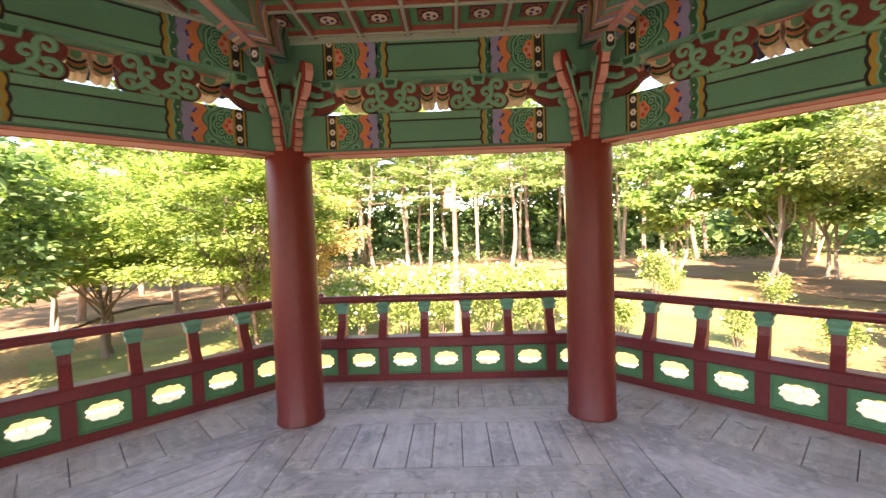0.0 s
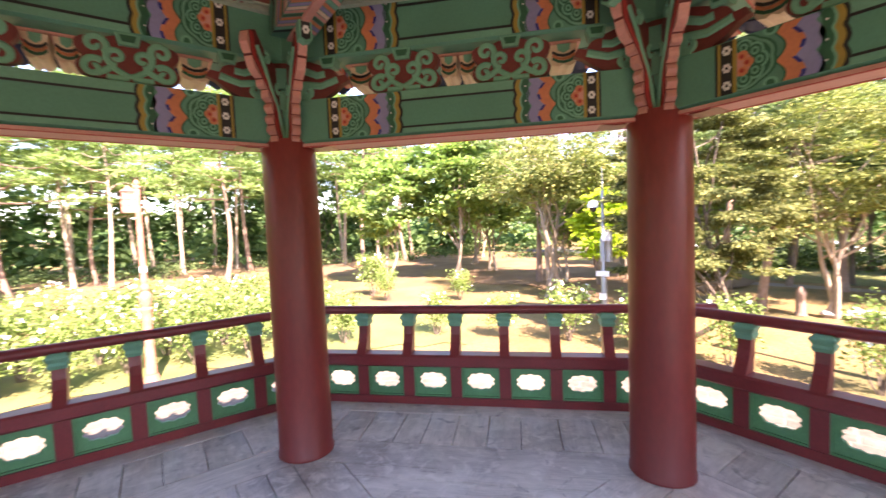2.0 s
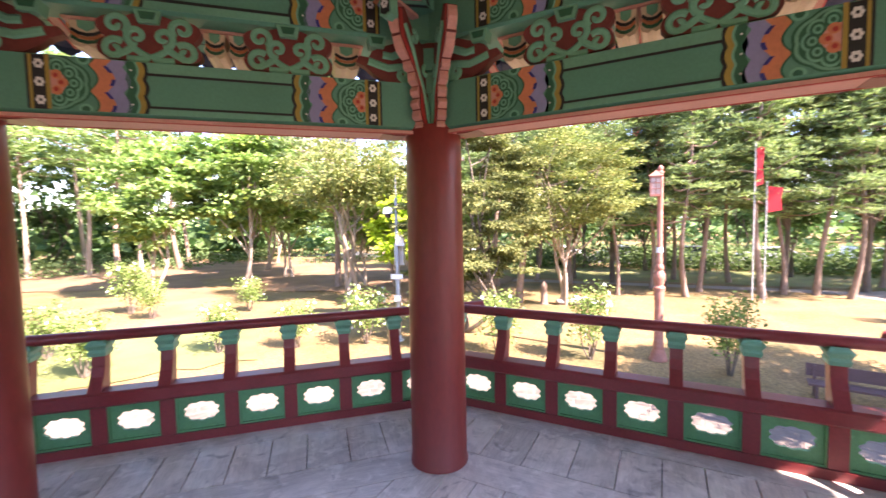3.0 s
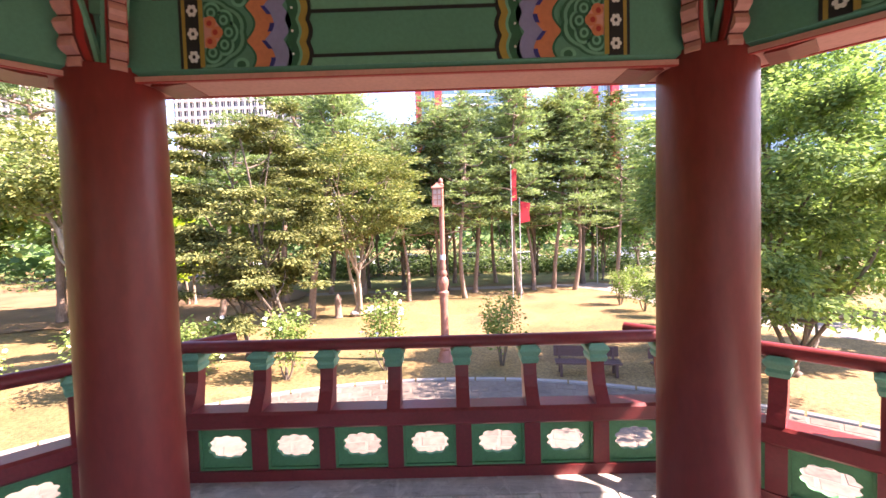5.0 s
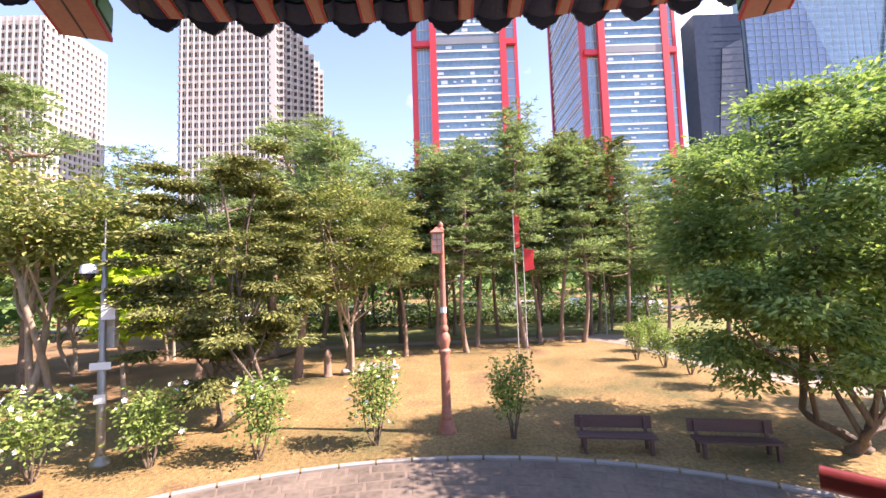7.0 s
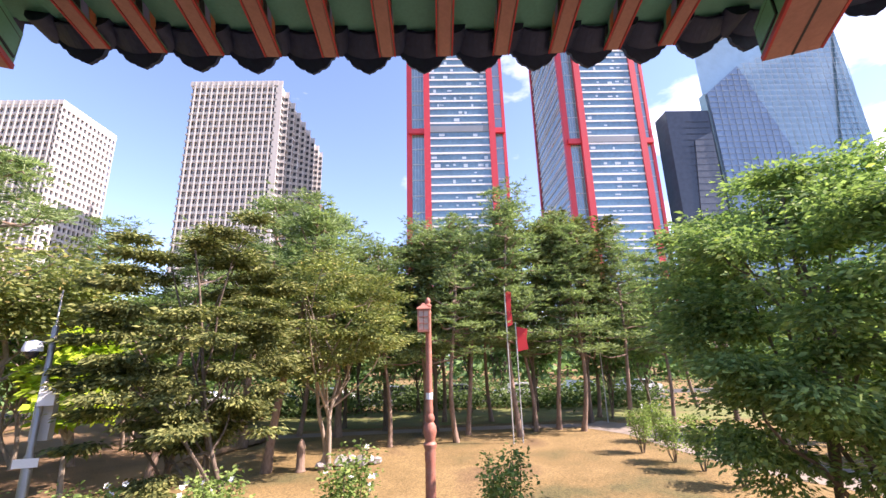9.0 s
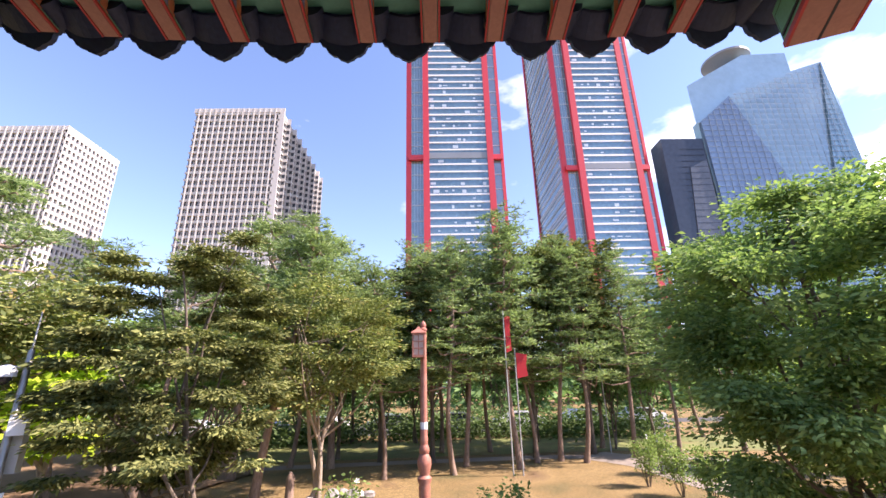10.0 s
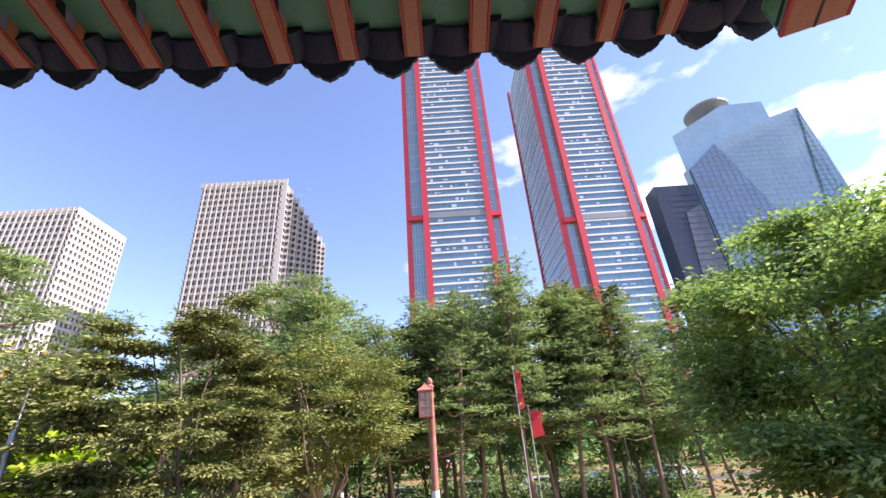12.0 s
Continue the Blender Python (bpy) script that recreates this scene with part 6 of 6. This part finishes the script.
TOWER_RED = surface("red_mega_column", (0.58, 0.045, 0.06), 0.45, 0.06, 0.1, 2, 0.0)
MULLION = surface("pale_mullion", (0.46, 0.55, 0.62), 0.5, 0.05, 0.1, 2, 0.0)
OFFICE_GREY = surface("grey_louvre", (0.22, 0.25, 0.28), 0.5, 0.1, 0.1, 2, 0.0)
K = 0.8      # the town stands at four fifths of 250 m


def tower_at(x, y):
    return pose(x * K, y * K, GROUND)


def grid_block(label, x0, x1, y0, y1, top, cols, rows, side_cols, fins=False):
    """An office block of pale precast frames with deep-set windows, seen from the west and the south."""
    t = thing("office_block", label, "building", tower_at(x0, y0), "office towers beyond the park")
    X, Y, Z = (x1 - x0) * K, (y1 - y0) * K, top * K - GROUND
    part("glazing", Build().box(0.9, X - 0.9, 0.9, Y - 0.9, 0, Z - 1), OFFICE_GLASS, t, "dark window glass")
    w = Build()
    fl = Z / rows
    c, step = 2.6, (Y - 5.2) / cols      # cut corners of dark glass between thin slabs
    for i in range(cols + 1):
        y = c + step * i
        w.box(-0.25, 1.0, y - 0.32, y + 0.32, 0, Z)
        if i < cols:
            w.box(0.5, 1.0, y + step / 2 - 0.12, y + step / 2 + 0.12, 0, Z)
    for j in range(rows):
        w.box(0.15, 1.0, c, Y - c, j * fl, j * fl + fl * 0.36)
        for y0, y1 in ((0.5, c - 0.42), (Y - c + 0.42, Y - 0.5)):
            w.box(0.35, 1.0, y0, y1, j * fl, j * fl + fl * 0.30)
    w.box(-0.1, X, -0.1, Y, Z - 2.6, Z)
    part("west_frame", w, PRECAST, t)
    s, bays = Build(), Build()
    for i in range(side_cols + 1):
        x = X * i / side_cols
        if fins:
            s.box(max(0.02, x - 0.1), min(X, x + 0.5), -2.4, 1.0, 0, Z)
            if i:
                bays.box(x - 0.22, x - 0.1, -1.95, -0.35, 0, Z - 3)
                for j in range(rows):
                    s.box(x - 0.4, x - 0.1, -2.4, 1.0, j * fl, j * fl + fl * 0.42)
        else:
            s.box(max(0.02, x - 0.5), min(X, x + 0.5), 0, 1.0, 0, Z - 0.01)
    for j in range(rows):
        s.box(0.02, X, 0.1, 1.0, j * fl, j * fl + fl * (0.20 if fins else 0.38))
    part("south_frame", s, PRECAST, t)
    if fins:
        part("bay_glazing", bays, OFFICE_GLASS, t, "dark side windows of the stepped bays")
    part("roof_room", Build().box(X * 0.2, X * 0.8, Y * 0.2, Y * 0.8, Z, Z + 3.0), PRECAST, t)
    return t


grid_block("pale precast office block with a grid of small dark windows", 250, 297, 242, 315, 173, 16, 34, 13)
grid_block("pale precast office tower with ribbed side and square windows", 250, 352, 102.3, 160.6, 185.6, 14, 38, 8, True)


def red_tower(label, x0, ys, depth, top, joint, side_face):
    """A glass tower between red corner columns. ys: outer left, left, right and outer right column lines."""
    t = thing("red_column_tower", label, "building", tower_at(x0, ys[2]), "red-columned glass towers")
    ya, yb, yc, yd = [(y - ys[2]) * K for y in ys]
    Z, J, D = top * K - GROUND, joint * K - GROUND, depth * K
    part("glazing", Build().box(0.0, D, yc, yb, 0, Z), SKY_GLASS, t, "pale blue curtain wall")
    part("corner_glazing", Build().box(3.0, D, yb, ya, 0, Z - 8), BLUE_GLASS, t)
    part("corner_glazing", Build().box(3.0, D, yd, yc, 0, Z - 8), BLUE_GLASS, t)
    fl, bands, mull, slits = 4.4, Build(), Build(), Build()
    for j in range(int(Z / fl)):
        z = j * fl
        big = j % 3 == 0
        bands.box(-0.25, 0.0, yc + 1.2, yb - 1.2, z, z + (1.0 if big else 0.85))
        if side_face:
            bands.box(4, D, ya, ya + 0.2, z, z + 0.6)
        if j % 2:
            mull.box(2.8, 3.0, yb, ya - 1, z, z + 0.35).box(2.8, 3.0, yd, yc, z, z + 0.35)
        r = random.Random(j * 7 + int(x0 + ys[0]))
        y = yc + 3
        while y < yb - 3:      # drawn blinds, floor by floor
            wdt = r.uniform(0.8, 3.2)
            if r.random() < 0.22:
                slits.box(-0.08, 0.0, y, y + wdt, z + 1.2 + r.uniform(0, 1.2), z + r.uniform(2.5, 3.2))
            y += wdt + r.uniform(0.3, 3.0)
    for i in range(1, 6):
        mull.box(2.75, 3.0, yb + (ya - yb) * i / 6, yb + (ya - yb) * i / 6 + 0.12, 0, Z - 8)
    tagged(part("spandrel_banding", bands, WHITE_BAND, t, "white floor bands"), kind="stuff")
    tagged(part("mullions", mull, MULLION, t), kind="stuff")
    tagged(part("blinds", slits, MULLION, t, "half-drawn white blinds"), kind="stuff")
    part("mechanical_floor", Build().box(-0.35, 0.0, yc + 1.2, yb - 1.2, J - 4, J - 0.5), OFFICE_GREY, t)
    for y, w, xx in ((yb, 1.6, -0.8), (yc, 1.6, -0.8), (ya, 1.4, 2.4), (yd, 0.8, 2.4)):
        part("red_column", Build().box(xx, xx + 2.4, y - w, y + w, 0, Z + 2), TOWER_RED, t)
    for y0, y1 in ((yb, ya), (yd, yc)):
        part("red_outrigger", Build().box(0.6, 2.4, y0, y1, J - 4.0, J - 1.2), TOWER_RED, t)
    if side_face:
        part("red_column", Build().box(D - 2.4, D, ya - 0.6, ya + 1.0, 0, Z), TOWER_RED, t)
        g = Build()
        for j in range(int(Z / 6.9)):
            g.box(6, D - 4, ya + 0.05, ya + 0.3, j * 6.9, j * 6.9 + 1.5)
        tagged(part("side_banding", g, MULLION, t), kind="stuff")
    part("roof_frame", Build().box(0, D, yc, yb, Z, Z + 5), SLATE_GLASS, t)


red_tower("tall pale glass tower with bright red corner columns", 250, (14.5, 2.6, -40.2, -48.8), 60, 335, 150, False)
red_tower("tall pale glass tower with red columns and a darker side wall", 250, (-90.5, -100.8, -139.5, -147.5), 78, 335, 141, True)

# dark slab tower
t = thing("slab_tower", "dark slate glass slab tower", "building", tower_at(250, -187), "office towers beyond the park")
Y, Z, D = 29 * K, 158.5 * K - GROUND, 14 * K
part("body", Build().box(0, D, 0, Y, 0, Z), SLATE_GLASS, t)
part("facet", Build().prism([(0.5, 0), (Y * 0.62, 0), (Y * 0.62, Z * 0.55), (Y * 0.45, Z * 0.86), (0.5, Z * 0.90)], -0.5, -0.02, "x"), surface("grey_curtain_wall", (0.10, 0.115, 0.14), 0.2, 0.2, 0.05, 0.5, 0.0), t, "paler slanted glass facet")
m = Build()
for j in range(int(Z / 3.6)):
    m.box(-0.6, -0.5, 0.6, Y * 0.6, j * 3.6, j * 3.6 + 0.25)
tagged(part("mullions", m, SLATE_GLASS, t), kind="stuff")

BLUE_MULLION = surface("blue_mullion", (0.17, 0.24, 0.30), 0.4, 0.05, 0.1, 2, 0.0)
# blue faceted tower with a round helipad
t = thing("faceted_tower", "blue glass tower with slanted facets and a round rooftop helipad", "building", tower_at(250, -240), "office towers beyond the park")
P = lambda y, z: ((y + 240) * K, z * K - GROUND)
base_z = 0.0
rear = [(P(-192, 0)[0], 0), P(-190, 207), P(-238, 235), P(-272, 237), (P(-272, 0)[0], 0)]
spread_back = [((y - 192) * 1.2 + 192, z) for y, z in rear]
n = len(rear)
part("rear_mass", Build().add([(5, y, z) for y, z in rear] + [(46, y, z) for y, z in spread_back], [(i, (i + 1) % n, n + (i + 1) % n, n + i) for i in range(n)] + [tuple(range(n)), tuple(range(2 * n - 1, n - 1, -1))]), BLUE_GLASS, t, "deep blue curtain wall")
part("front_mass", Build().prism([(P(-190, 0)[0], 0), P(-187, 172), P(-213, 193), P(-231, 203.5), P(-289, 222.5), P(-295, 100), (P(-297, 0)[0], 0)], 0, 5, "x"), BLUE_GLASS, t)
# flat plates: how light falls on each tilted facet is put into its tone
part("front_facet", Build().prism([(P(-191, 0)[0], 0), P(-188, 171), P(-212.5, 192), P(-250, 95), (P(-275, 0)[0], 0)], -1.5, 0, "x"), surface("shaded_blue_curtain_wall", (0.15, 0.22, 0.30), 0.12, 0.2, 0.06, 0.6, 0.0, metal=0.35), t, "flat facet plate toned darker as if tilted from the light")
part("east_facet", Build().prism([P(-289, 222), P(-265, 100), (P(-250, 0)[0], 0), (P(-297, 0)[0], 0), P(-295, 100)], -1.0, 0, "x"), SKY_GLASS, t, "flat facet plate toned paler as if tilted to the light")
m = Build()
for j in range(64):
    z = 4 + j * 3.4
    zz = (z + GROUND) / K
    hi = -187 if zz < 172 else -187 - (zz - 172) * 1.35 if zz < 193 else -213 - (zz - 193) * 2.6
    lo = -297 + zz / 222 * 8
    if hi > lo:
        m.box(-1.68, -1.5, P(lo, 0)[0] + 2, P(hi, 0)[0] - 1, z, z + 0.16)
tagged(part("spandrel_banding", m, BLUE_MULLION, t), kind="stuff")
for i in range(22):
    y = -194 - i * 4.6
    topz = 172 + (-187 - y) * 0.74 if y > -213 else 193 + (-213 - y) * 0.385
    part("mullion", Build().box(-1.70, -1.52, P(y, 0)[0], P(y, 0)[0] + 0.14, 0, topz * K - GROUND - 1), BLUE_MULLION, t)
part("helipad", Build().lathe([(6, 0), (13.5, 3.0), (13.5, 4.4), (12.5, 4.6)], 32, at=pose(18, P(-238, 0)[0], 238 * K - GROUND)), OFFICE_GREY, t, "round grey helipad")

# ---- paving stones of the plaza: the nearest ones singly, the rest joined ----
def sett(r, a, dr, da, rr):
    """A paving stone on the ring, uneven, as vertices and faces."""
    pts = [(r + sx * dr * rr.uniform(0.42, 0.492), a + sy * da * rr.uniform(0.42, 0.492)) for sx, sy in ((-1, -1), (1, -1), (1, 1), (-1, 1))]
    up = GROUND + 0.0155 + rr.uniform(-0.003, 0.003)
    v = [(q * math.sin(b), q * math.cos(b), z) for z, k in ((GROUND + 0.005, 1.0), (up, 0.94)) for q, b in [(r + (p - r) * k, a + (t - a) * k) for p, t in pts]]
    return v, [(0, 1, 5, 4), (1, 2, 6, 5), (2, 3, 7, 6), (3, 0, 4, 7), (4, 5, 6, 7)]


rr = random.Random(9)
rest, single = Build(), 0
radius = 4.2
while radius < PLAZA - 0.3:
    dr = 0.34
    count = int(TAU * radius / 0.46)
    off = rr.random()
    for i in range(count):
        az = TAU * (i + off) / count
        v, f = sett(radius, az, dr, TAU / count, rr)
        east = abs((az - math.pi / 2 + math.pi) % TAU - math.pi)
        if single < 300 and 8.6 < radius < 11.0 and east < 0.55:
            o = new("paving_stone", Build().add(v, f).mesh("paving_stone", PAVING))
            o.parent = plaza
            single += 1
        else:
            rest.add(v, f)
    radius += dr
ob = part("paving_stones", rest, PAVING_ISLAND, plaza)
tagged(ob, "grey paving stones with sandy joints", kind="stuff")
